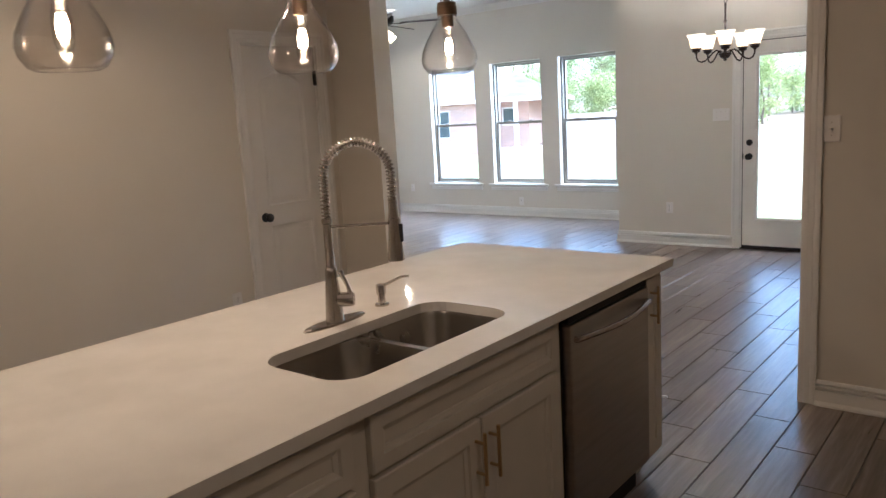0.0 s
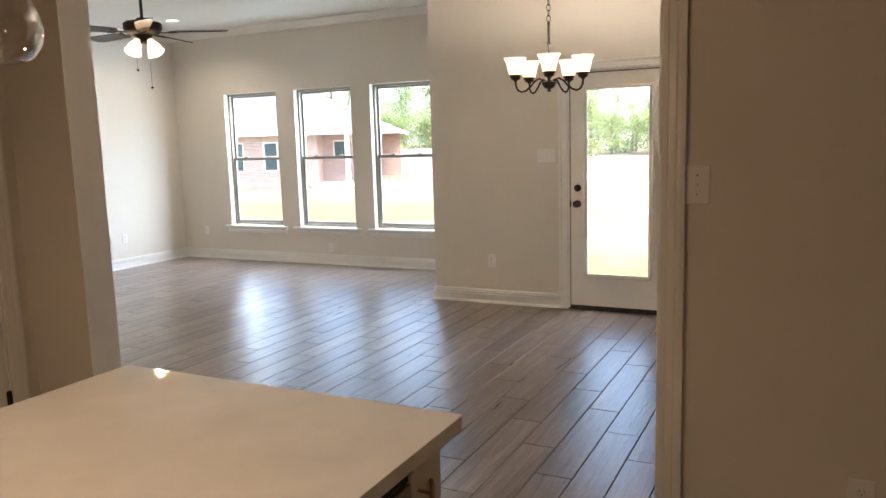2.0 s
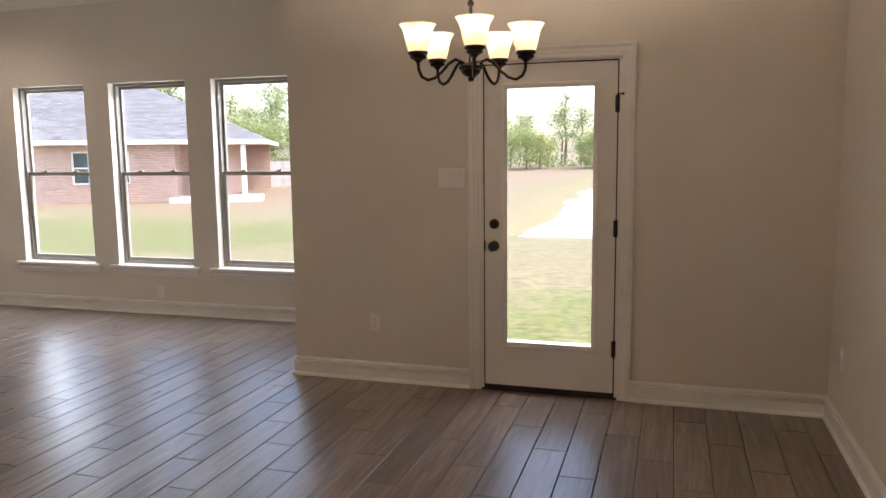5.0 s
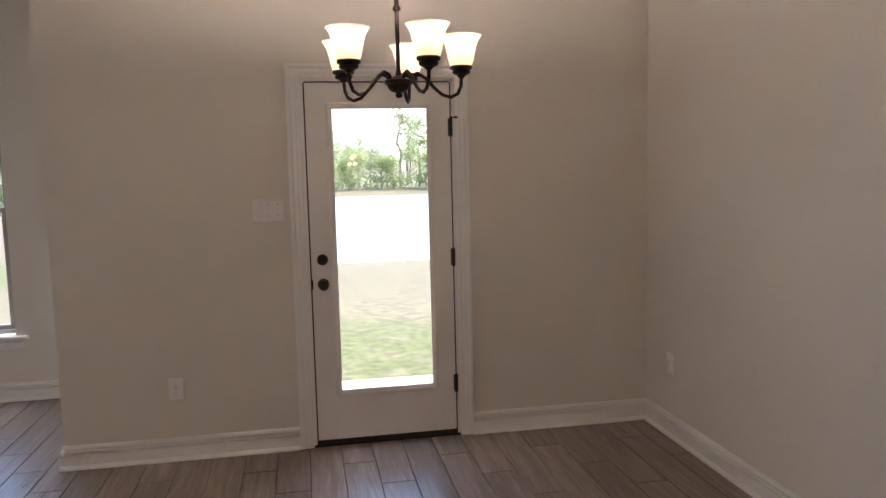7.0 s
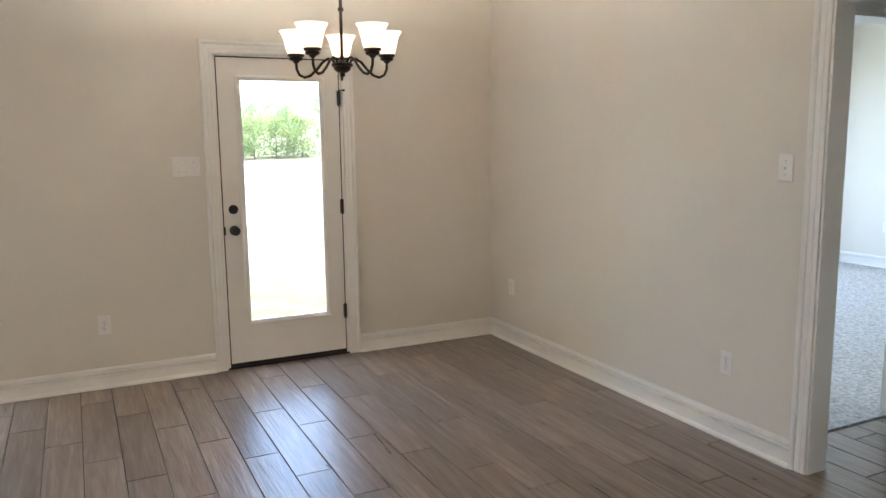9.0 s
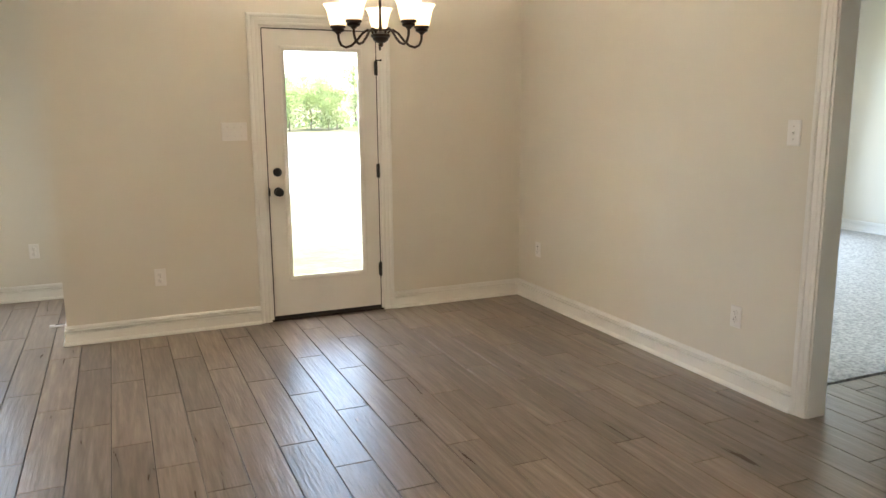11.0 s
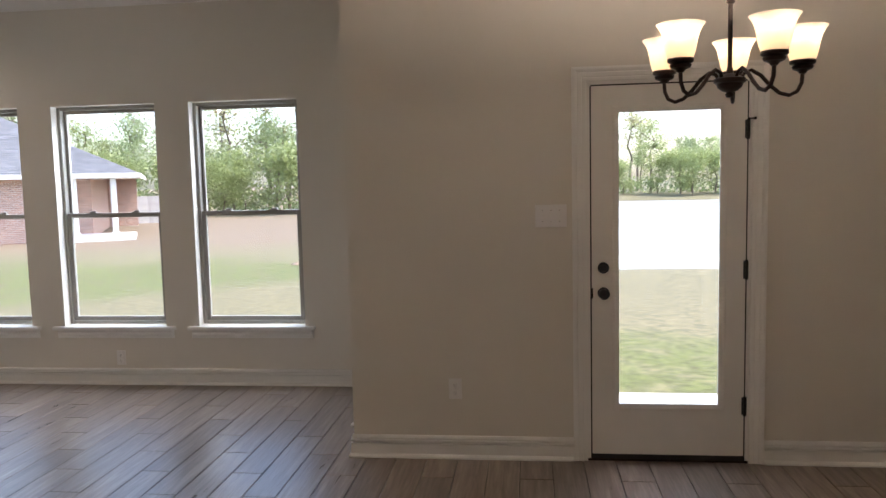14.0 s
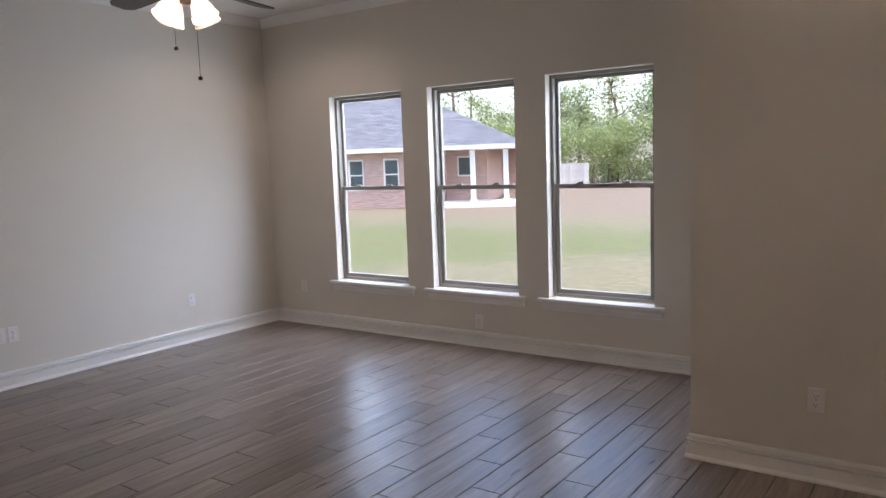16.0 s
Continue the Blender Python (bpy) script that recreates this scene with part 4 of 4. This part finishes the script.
def bowl(x0, y0, x1, y1):
    zt = TOP - 0.034
    sh = Shape()
    loops = [round_rect(x0 - 0.012, y0 - 0.012, x1 + 0.012, y1 + 0.012, 0.09), round_rect(x0, y0, x1, y1, 0.085), round_rect(x0 + 0.006, y0 + 0.006, x1 - 0.006, y1 - 0.006, 0.08), round_rect(x0 + 0.014, y0 + 0.014, x1 - 0.014, y1 - 0.014, 0.075),
             round_rect(x0 + 0.035, y0 + 0.035, x1 - 0.035, y1 - 0.035, 0.06), round_rect(x0 + 0.07, y0 + 0.07, x1 - 0.07, y1 - 0.07, 0.04)]
    zs = [zt, zt, zt - 0.012, zt - 0.165, zt - 0.195, zt - 0.2]
    k = len(loops[0])
    vs = [(x, y, z) for lp, z in zip(loops, zs) for x, y in lp]
    sh.add(vs, [(j * k + i, j * k + (i + 1) % k, (j + 1) * k + (i + 1) % k, (j + 1) * k + i) for j in range(5) for i in range(k)] + [tuple(5 * k + i for i in range(k))])
    sh.make("bowl", SINKM, sink, smooth=True)
    Shape().lathe([(0, 0.001), (0.028, 0.001), (0.036, 0.003), (0.043, 0.002), (0.043, 0)], pose((x0 + x1) / 2, (y0 + y1) / 2, zt - 0.2)).make("drain", NICKEL, sink, smooth=True)


mid = -6.235
bowl(SX0 - 0.004, SY0 - 0.004, SX1 + 0.004, mid - 0.012)
bowl(SX0 - 0.004, mid + 0.012, SX1 + 0.004, SY1 + 0.004)
Shape().box((SX0 - 0.002, mid - 0.013, TOP - 0.046), (SX1 + 0.002, mid + 0.013, TOP - 0.036)).make("divider", SINKM, sink, bevel=0.004)

# dishwasher
dish = root("dishwasher", (0, 0, 0), "stainless steel dishwasher with curved bar handle", "dishwasher")
Shape().box((-1.38, DW0 + 0.012, 0.11), (-0.825, DW1 - 0.012, TOP - 0.045)).make("tub", RUBBER, dish)
Shape().box((-0.824, DW0 + 0.018, 0.13), (-0.784, DW1 - 0.008, 0.835)).make("door_panel", STEEL, dish, bevel=0.006)
Shape().box((-0.822, DW0 + 0.018, 0.837), (-0.792, DW1 - 0.008, 0.868)).make("control_strip", RUBBER, dish, bevel=0.003)
Shape().box((-0.87, DW0 + 0.02, 0.0), (-0.845, DW1 - 0.01, 0.11)).make("kick_plate", RUBBER, dish)
hp = [(-0.784 + 0.012 + 0.036 * math.sin(math.pi * i / 12), DW0 + 0.045 + (DW1 - DW0 - 0.08) * i / 12, 0.785) for i in range(13)]
Shape().tube([(-0.79, hp[0][1], 0.785)] + hp + [(-0.79, hp[-1][1], 0.785)], 0.0105, n=12).make("handle", NICKEL, dish, smooth=True)

# spring faucet
fx, fy = -1.318, -6.25
fa = root("faucet", (fx, fy, TOP), "brushed nickel pull-down spring faucet", "faucet")
ell = Shape().lathe([(0, 0), (1, 0), (1, 0.004), (0.94, 0.008), (0, 0.009)], Matrix.Diagonal((0.031, 0.127, 1, 1)), 32)
ell.make("base_plate", NICKEL, fa, smooth=True)
Shape().lathe([(0.030, 0.008), (0.028, 0.02), (0.024, 0.09), (0.019, 0.14), (0.018, 0.17), (0.0135, 0.175), (0.0135, 0.31), (0.016, 0.312), (0.016, 0.325), (0, 0.326)]).make("body", NICKEL, fa, smooth=True)
dx, dy = 0.74, 0.67
AR = 0.101


def arch(t):
    """Hose line: up, over and down, t from 0 to 1."""
    up, half = 0.138, math.pi * AR
    L = up + half + 0.132
    d = t * L
    if d < up:
        return Vector((0, 0, 0.31 + d))
    d -= up
    if d < half:
        a = d / AR
        return Vector((dx * AR * (1 - math.cos(a)), dy * AR * (1 - math.cos(a)), 0.31 + up + AR * math.sin(a)))
    return Vector((dx * 2 * AR, dy * 2 * AR, 0.31 + up - (d - half)))


Shape().tube([arch(i / 60) for i in range(61)], 0.0075, n=8).make("hose", NICKEL, fa, smooth=True)
coil = []
side = Vector((-dy, dx, 0))
for i in range(700):
    t = i / 699 * 0.93
    p, q = arch(t), arch(min(1, t + 0.004))
    d = (q - p).normalized()
    a = i * math.tau / 14
    coil.append(p + (side * math.cos(a) + d.cross(side) * math.sin(a)) * 0.0125)
Shape().tube(coil, 0.0027, n=6).make("spring", NICKEL, fa, smooth=True)
e = arch(1.0)
Shape().lathe([(0, 0.06), (0.013, 0.06), (0.016, 0.0), (0.018, -0.03), (0.020, -0.06), (0.026, -0.12), (0.026, -0.132), (0, -0.132)], pose(e.x, e.y, e.z)).make("spray_head", NICKEL, fa, smooth=True)
Shape().box((0.014, -0.007, -0.075), (0.026, 0.007, -0.02), pose(e.x, e.y, e.z, 0, 0, 30)).make("spray_button", RUBBER, fa, bevel=0.003)
Shape().tube([(0, 0, 0.30), (e.x, e.y, 0.30)], 0.005).lathe([(0.0185, -0.014), (0.0185, 0.014), (0.016, 0.016), (0.016, -0.016)], pose(e.x, e.y, 0.30), 20, close=True).make("holder_arm", NICKEL, fa, smooth=True)
Shape().lathe([(0, 0), (0.022, 0), (0.022, 0.045), (0.018, 0.05), (0, 0.05)], pose(0.015, 0.006, 0.075, 0, 90, 35)).tube([(0.05, 0.03, 0.08), (0.045, 0.02, 0.12), (0.03, 0.008, 0.165)], [0.007, 0.006, 0.0075]).make("lever", NICKEL, fa, smooth=True)

so = root("soap_dispenser", (-1.335, -6.02, TOP), "brushed nickel soap dispenser on the worktop", "soap dispenser")
Shape().lathe([(0, 0), (0.024, 0), (0.024, 0.006), (0.013, 0.010), (0.012, 0.035), (0.016, 0.038), (0.017, 0.07), (0.008, 0.074), (0, 0.074)]).make("body", NICKEL, so, smooth=True)
Shape().tube([(0, 0, 0.066), (0.02, 0.018, 0.074), (0.05, 0.045, 0.092), (0.072, 0.062, 0.094)], [0.006, 0.006, 0.005, 0.004]).make("spout", NICKEL, so, smooth=True)


# ---- outdoors ----
def ground_z(x, y):
    """Lawn that falls away from the house towards a pond."""
    d = max(0.0, math.hypot(x + 3, max(0, y)) - 3)
    z = -0.16 - 0.48 * (1 - math.exp(-d / 14.0)) + 0.06 * noise.noise(Vector((x * 0.12, y * 0.12, 0)))
    bx, by = x - 21, y - 43.7 + 0.02 * x
    e = max(abs(bx) / 27.0, abs(by) / 31.0)
    e += 0.04 * noise.noise(Vector((x * 0.25, y * 0.25, 3)))
    if e < 1.0:
        z -= min(1.2, (1.0 - e) * 12)
    if y > 76:
        z += min(0.35, (y - 76) * 0.06)
    return z


def axis_steps(lo, hi, fine_lo, fine_hi, fine, coarse):
    out, v = [], lo
    while v < hi:
        out.append(v)
        v += fine if fine_lo <= v < fine_hi else coarse
    return out + [hi]


xs = [-900, -400, -200, -120] + axis_steps(-80, 80, -40, 55, 1.2, 5) + [120, 200, 400, 900]
ys = [-900, -300, -100, -40] + axis_steps(-15, 120, -5, 90, 1.2, 5) + [160, 260, 450, 900]
g = Shape()
g.v = [(x, y, ground_z(x, y)) for y in ys for x in xs]
nx = len(xs)
g.f = [(j * nx + i, j * nx + i + 1, (j + 1) * nx + i + 1, (j + 1) * nx + i) for j in range(len(ys) - 1) for i in range(nx - 1)]
tagged(g.make("ground", LAWN, smooth=True), "patchy green and straw-coloured lawn around the house", "lawn", kind="structure")
tagged(Shape().add([(-9, 12, -0.86), (52, 12, -0.86), (52, 78, -0.86), (-9, 78, -0.86)], [(0, 1, 2, 3)]).make("water", WATER), "calm bright pond reflecting the sky", "pond", kind="structure")
tagged(Shape().box((-3.17, 0.18, -0.3), (0.0, 1.56, -0.06)).make("patio_slab", CONCRETE, bevel=0.01), "pale concrete patio slab outside the door", "patio", kind="structure")


def mound(name, x, y, r, h, m, label, cat):
    rg = random.Random(int(x * 10 + y))
    s = Shape()
    for _ in range(26):
        a, q = rg.uniform(0, math.tau), rg.random() ** 0.5 * r
        px, py = x + math.cos(a) * q * 1.6, y + math.sin(a) * q * 0.7
        k = rg.uniform(0.08, 0.25)
        s.lathe([(0, -0.05), (k, -0.04), (k * 0.8, h * rg.uniform(0.3, 0.8)), (k * 0.3, h * rg.uniform(0.8, 1)), (0, h)], pose(px, py, ground_z(px, py), rg.uniform(-15, 15), rg.uniform(-15, 15), 0), 7)
    return tagged(s.make(name, m, smooth=True), label, cat)


mound("dirt_clods", -7.6, 14.4, 0.45, 0.06, DIRT, "low scatter of dirt clods on the lawn", "dirt")
sx, sy = -7.4, 14.8
st = root("survey_stake", (sx, sy, ground_z(sx, sy)), "wooden survey stake with orange ribbon in the lawn", "stake")
Shape().box((-0.02, -0.012, -0.1), (0.02, 0.012, 0.62)).make("stake", STAKE, st)
Shape().add([(0, -0.016, 0.36), (-0.36, -0.02, 0.30), (-0.38, -0.02, 0.24), (0, -0.016, 0.28), (0, -0.013, 0.36), (-0.36, -0.017, 0.30), (-0.38, -0.017, 0.24), (0, -0.013, 0.28)],
            [(3, 2, 1, 0), (4, 5, 6, 7), (0, 1, 5, 4), (1, 2, 6, 5), (2, 3, 7, 6)]).make("ribbon", ORANGE, st)


# ---- the neighbouring house ----
def neighbour(x, y, turn):
    """Local x runs along the wall that looks at us (0 is its end at the porch, going to minus), -y looks at us."""
    h = root("brick_house", (x, y, ground_z(x, y) + 0.22), "single-storey red brick house with grey hipped roof and corner porch", "house")
    h.rotation_euler = (0, 0, radians(turn))
    W, D, E = 20.0, 13.0, 2.55
    openings = [(-12.5, 0.74, 1.45), (-7.55, 0.74, 1.45), (-5.87, 0.74, 1.45)]
    s = Shape()
    # main wall, then the porch recess at the end
    u = -W
    P = 3.8
    ops = [(c - w / 2, c + w / 2, (2.1 - hh), 2.1) for c, w, hh in openings]
    for a, b, lo, hi in ops:
        s.box((u, 0, -0.6), (a, 0.25, E)).box((a, 0, -0.6), (b, 0.25, lo)).box((a, 0, hi), (b, 0.25, E))
        u = b
    s.box((u, 0, -0.6), (-P, 0.25, E)).box((-P, 0, -0.6), (-P + 0.25, 2.0, E)).box((-P + 0.25, 1.75, -0.6), (-1.55, 2.0, E)).box((-1.8, 2.0, -0.6), (-1.55, D, E)).box((-W, 0.25, -0.6), (-W + 0.25, D, E)).box((-W, D - 0.25, -0.6), (0, D, E))
    s.make("wall", BRICK, h)
    o = 0.5
    zr, hy = 6.1, D / 2
    rf = Shape().add([(-W - o, -o, E + 0.02), (o, -o, E + 0.02), (o, D + o, E + 0.02), (-W - o, D + o, E + 0.02), (-W + hy, hy, zr), (-hy - 0.6, hy, zr)], [(0, 1, 5, 4), (1, 2, 5), (2, 3, 4, 5), (3, 0, 4), (3, 2, 1, 0)])
    # a cross hip towards us
    rf.add([(-19.0, -o - 0.01, E + 0.03), (-9.5, -o - 0.01, E + 0.03), (-14.2, 4.4, 6.7), (-19, 8, E + 0.6), (-9.5, 8, E + 0.6), (-14.2, 9.5, 6.7)], [(0, 1, 2), (1, 4, 5, 2), (0, 2, 5, 3)])
    rf.make("roof", SHINGLE, h)
    Shape().box((-W - o, -o - 0.03, E - 0.16), (o, -o, E + 0.03)).box((o, -o - 0.03, E - 0.16), (o + 0.03, D + o, E + 0.03)).box((-W - o, -o, E - 0.17), (o, 3.2, E - 0.12)).make("fascia", FASCIA, h)
    for a, b, lo, hi in ops:
        w = Shape().box((a, 0.06, lo), (a + 0.07, 0.14, hi)).box((b - 0.07, 0.06, lo), (b, 0.14, hi)).box((a, 0.06, lo), (b, 0.14, lo + 0.07)).box((a, 0.06, hi - 0.07), (b, 0.14, hi)).box((a, 0.06, (lo + hi) / 2 - 0.03), (b, 0.13, (lo + hi) / 2 + 0.03)).make("window_frame", FASCIA, h)
        Shape().box((a + 0.07, 0.11, lo + 0.07), (b - 0.07, 0.12, hi - 0.07)).make("pane", DARKPANE, w)
        Shape().box((a - 0.06, -0.05, lo - 0.08), (b + 0.06, 0.06, lo)).make("sill", BRICK, w)
    w = Shape().box((-2.98, 1.68, 1.15), (-2.28, 1.75, 2.1)).make("window_frame", FASCIA, h)
    Shape().box((-2.91, 1.67, 1.22), (-2.35, 1.682, 2.03)).make("pane", DARKPANE, w)
    for px in (-2.05, -0.55):
        Shape().box((px - 0.11, -0.25, -0.1), (px + 0.11, -0.03, E - 0.16)).box((px - 0.16, -0.3, -0.1), (px + 0.16, 0.02, 0.12)).make("porch_post", FASCIA, h, bevel=0.01)
    Shape().box((-P, -0.55, -0.4), (0.2, 1.75, 0.0)).make("porch_slab", CONCRETE, h)
    return h


DARKPANE = mat("dark_window_glass", (0.06, 0.09, 0.10), 0.08, scale=2, vary=0.2)
neighbour(-19.1, 26.0, 27)

# picket fence of boards beyond the house
fen = root("board_fence", (0, 0, 0), "weathered grey board privacy fence", "fence")
p0, p1 = Vector((-34.2, 32.8, 0)), Vector((-22.9, 42.0, 0))
board = None
N = 94
for i in range(N):
    p = p0.lerp(p1, i / N)
    if board is None:
        board = Shape().add([(0, 0, -0.1), (0.15, 0, -0.1), (0.15, 0.025, -0.1), (0, 0.025, -0.1), (0, 0, 1.64), (0.15, 0, 1.64), (0.15, 0.025, 1.64), (0, 0.025, 1.64), (0.075, 0, 1.70), (0.075, 0.025, 1.70)],
                            [(3, 2, 1, 0), (0, 1, 5, 8, 4), (2, 3, 7, 9, 6), (1, 2, 6, 5), (3, 0, 4, 7), (4, 8, 9, 7), (8, 5, 6, 9)]).make("board", FENCE, fen)
        ob = board
    else:
        ob = new("board", board.data)
        ob.parent = fen
    d = (p1 - p0).normalized()
    ob.location = (p.x, p.y, ground_z(p.x, p.y))
    ob.rotation_euler = (0, 0, math.atan2(d.y, d.x))


# ---- trees ----
def leaf_tree(seed, height, spread, leaf, bare=0.35, leaves=2600, size=0.21):
    rg = random.Random(seed)
    t = root("tree", (0, -200, 0), "tall broadleaf tree in spring leaf", "tree", "trees of the wood edge")
    s = Shape()
    pts = [Vector((0, 0, -0.3))]
    k = 7
    for i in range(1, k + 1):
        pts.append(Vector((rg.uniform(-0.25, 0.25) * i / 3, rg.uniform(-0.25, 0.25) * i / 3, height * 0.93 * i / k)))
    r0 = 0.02 * height
    s.tube(pts, [r0 * (1 - 0.9 * i / k) for i in range(k + 1)], n=8)
    tips = []
    for i in range(15):
        q = rg.uniform(bare, 0.95)
        j = min(k - 1, int(q * k))
        b = pts[j].lerp(pts[j + 1], q * k - j)
        a, ln = rg.uniform(0, math.tau), spread * rg.uniform(0.45, 1.0) * (1.15 - q * 0.6)
        e = b + Vector((math.cos(a) * ln, math.sin(a) * ln, ln * rg.uniform(0.2, 0.8)))
        m = b.lerp(e, 0.5) + Vector((0, 0, -0.08 * ln))
        s.tube([b, m, e], [r0 * 0.34, r0 * 0.2, r0 * 0.05], n=5)
        tips += [(e, 1.0), (m, 0.75)]
    tips.append((pts[-1], 0.9))
    s.make("trunk", BARK, t, smooth=True)
    lf = Shape()
    for _ in range(leaves):
        c, w = rg.choice(tips)
        d = Vector((rg.gauss(0, 1), rg.gauss(0, 1), rg.gauss(0, 0.75))) * spread * 0.24 * w
        p = c + d
        if p.z < height * bare * 0.55:
            continue
        u = Vector((rg.gauss(0, 1), rg.gauss(0, 1), rg.gauss(0, 1))).normalized()
        v = u.orthogonal().normalized()
        v = (Matrix.Rotation(rg.uniform(0, math.tau), 3, u) @ v)
        z = size * rg.uniform(0.5, 1.2)
        n = u.cross(v)
        lf.add([p - v * z, p + n * z * 0.45, p + v * z, p - n * z * 0.45 + u * z * 0.2], [(0, 1, 2, 3)])
    lf.make("crown", leaf, t)
    return t


kinds = [leaf_tree(1, 10.5, 3.3, LEAF[0], 0.35, 2300, 0.17), leaf_tree(2, 8.5, 2.9, LEAF[1], 0.2, 2300, 0.17), leaf_tree(3, 12.0, 3.0, LEAF[2], 0.45, 1200, 0.17), leaf_tree(4, 9.5, 3.4, LEAF[1], 0.3, 2200, 0.17), leaf_tree(6, 5.5, 2.6, LEAF[0], 0.12, 2000, 0.18), leaf_tree(7, 13.0, 2.2, LEAF[2], 0.6, 420, 0.2)]
rg = random.Random(11)
spots = []
for i in range(70):
    a = -62 + i * 1.35 + rg.uniform(-0.8, 0.8)
    d = rg.uniform(62, 74) if a < -14 else rg.uniform(88, 102)
    spots.append((a, d))
for i in range(40):
    a = -60 + i * 2.35 + rg.uniform(-1.5, 1.5)
    spots.append((a, rg.uniform(76, 88) if a < -14 else rg.uniform(104, 122)))
for i in range(48):
    a = -42 + i * 1.45 + rg.uniform(-1, 1)
    spots.append((a, rg.uniform(57, 62) if a < -14 else rg.uniform(83, 87)))
for i, (a, d) in enumerate(spots):
    x, y = -2.3 + d * math.sin(radians(a)), -4 + d * math.cos(radians(a))
    src = kinds[4] if i >= 110 else kinds[rg.choice((0, 1, 2, 3, 0, 3, 5))]
    k = rg.uniform(0.62, 1.02) * (0.9 if a > -14 else 1.0)
    c = copy_thing(src, pose(x, y, ground_z(x, y) - 0.1, 0, 0, rg.uniform(0, 360)))
    c.scale = (k, k, k)
for t in kinds:
    for o in list(t.children):
        bpy.data.objects.remove(o)
    bpy.data.objects.remove(t)
# low undergrowth under the wood edge
s = Shape()
for _ in range(9000):
    a = rg.uniform(-60, 32)
    d = rg.uniform(60, 68) if a < -14 else rg.uniform(86, 94)
    x, y = -2.3 + d * math.sin(radians(a)), -4 + d * math.cos(radians(a))
    p = Vector((x, y, ground_z(x, y) + abs(rg.gauss(0, 0.9))))
    u = Vector((rg.gauss(0, 1), rg.gauss(0, 1), rg.gauss(0, 1))).normalized()
    v = u.orthogonal().normalized()
    n = u.cross(v)
    z = rg.uniform(0.12, 0.3)
    s.add([p - v * z, p + n * z * 0.5, p + v * z, p - n * z * 0.5], [(0, 1, 2, 3)])
tagged(s.make("undergrowth", LEAF[1]), "dense low green undergrowth along the wood", "undergrowth", kind="stuff")

# ---- floor planks: wood-look tiles laid along y, each row a third further on ----
PX, PY, GAP = 0.1742, 0.900, 0.0038
plank_mesh = None
floor_ob = bpy.data.objects["floor"]


def plank_shape(x0, y0, x1, y1):
    b, z = 0.0020, 0.0
    return Shape().add([(x0, y0, -0.012), (x1, y0, -0.012), (x1, y1, -0.012), (x0, y1, -0.012), (x0, y0, z - b), (x1, y0, z - b), (x1, y1, z - b), (x0, y1, z - b), (x0 + b, y0 + b, z), (x1 - b, y0 + b, z), (x1 - b, y1 - b, z), (x0 + b, y1 - b, z)],
                       [(0, 1, 5, 4), (1, 2, 6, 5), (2, 3, 7, 6), (3, 0, 4, 7), (4, 5, 9, 8), (5, 6, 10, 9), (6, 7, 11, 10), (7, 4, 8, 11), (8, 9, 10, 11)])


def areas(x0, x1):
    """Stretches in y of tiled floor for a row of planks."""
    c = (x0 + x1) / 2
    if c < -3.69:
        return [(-3.76, 1.47)]
    if c < -3.355:
        return [(-9.6, 1.47)]
    if c < 0.0:
        return [(-9.6, 0.0)]
    return [(-9.6, -3.9), (-3.76, -2.57)] if c > 0.115 else [(-9.6, -2.75)]


near, rest = [], []
for i in range(-36, 28):
    x0 = -2.057 + i * PX
    x1 = x0 + PX
    if x1 < -8.08 or x0 > 2.6:
        continue
    off = -1.79 - 0.3 * i
    for lo, hi in areas(x0, x1):
        k = math.floor((lo - off) / PY)
        while off + k * PY < hi:
            a, b = max(lo, off + k * PY), min(hi, off + (k + 1) * PY)
            k += 1
            if b - a < 0.02:
                continue
            xa, xb = max(x0, -8.08) + GAP / 2, min(x1, 2.6) - GAP / 2
            whole = b - a > PY - 1e-6 and xb - xa > PX - GAP - 1e-6
            (near if -4.1 < x0 < 0.05 and -4.6 < a < 0.9 and len(near) < 300 else rest).append((xa, a + GAP / 2, xb, b - GAP / 2, whole))
for xa, ya, xb, yb, whole in near:
    c = ((xa + xb) / 2, (ya + yb) / 2, 0)
    if whole and plank_mesh:
        ob = new("plank", plank_mesh)
        ob.location = c
    else:
        ob = plank_shape(xa, ya, xb, yb).make("plank", PLANK, at=c)
        if whole:
            plank_mesh = ob.data
    ob.parent = floor_ob
groups = [Shape() for _ in range(14)]
for i, (xa, ya, xb, yb, whole) in enumerate(rest):
    q = plank_shape(xa, ya, xb, yb)
    groups[(i * 5 + i // 7) % 14].add(q.v, q.f)
for q in groups:
    ob = q.make("plank_field", PLANK, floor_ob)
    tagged(ob, kind="stuff")
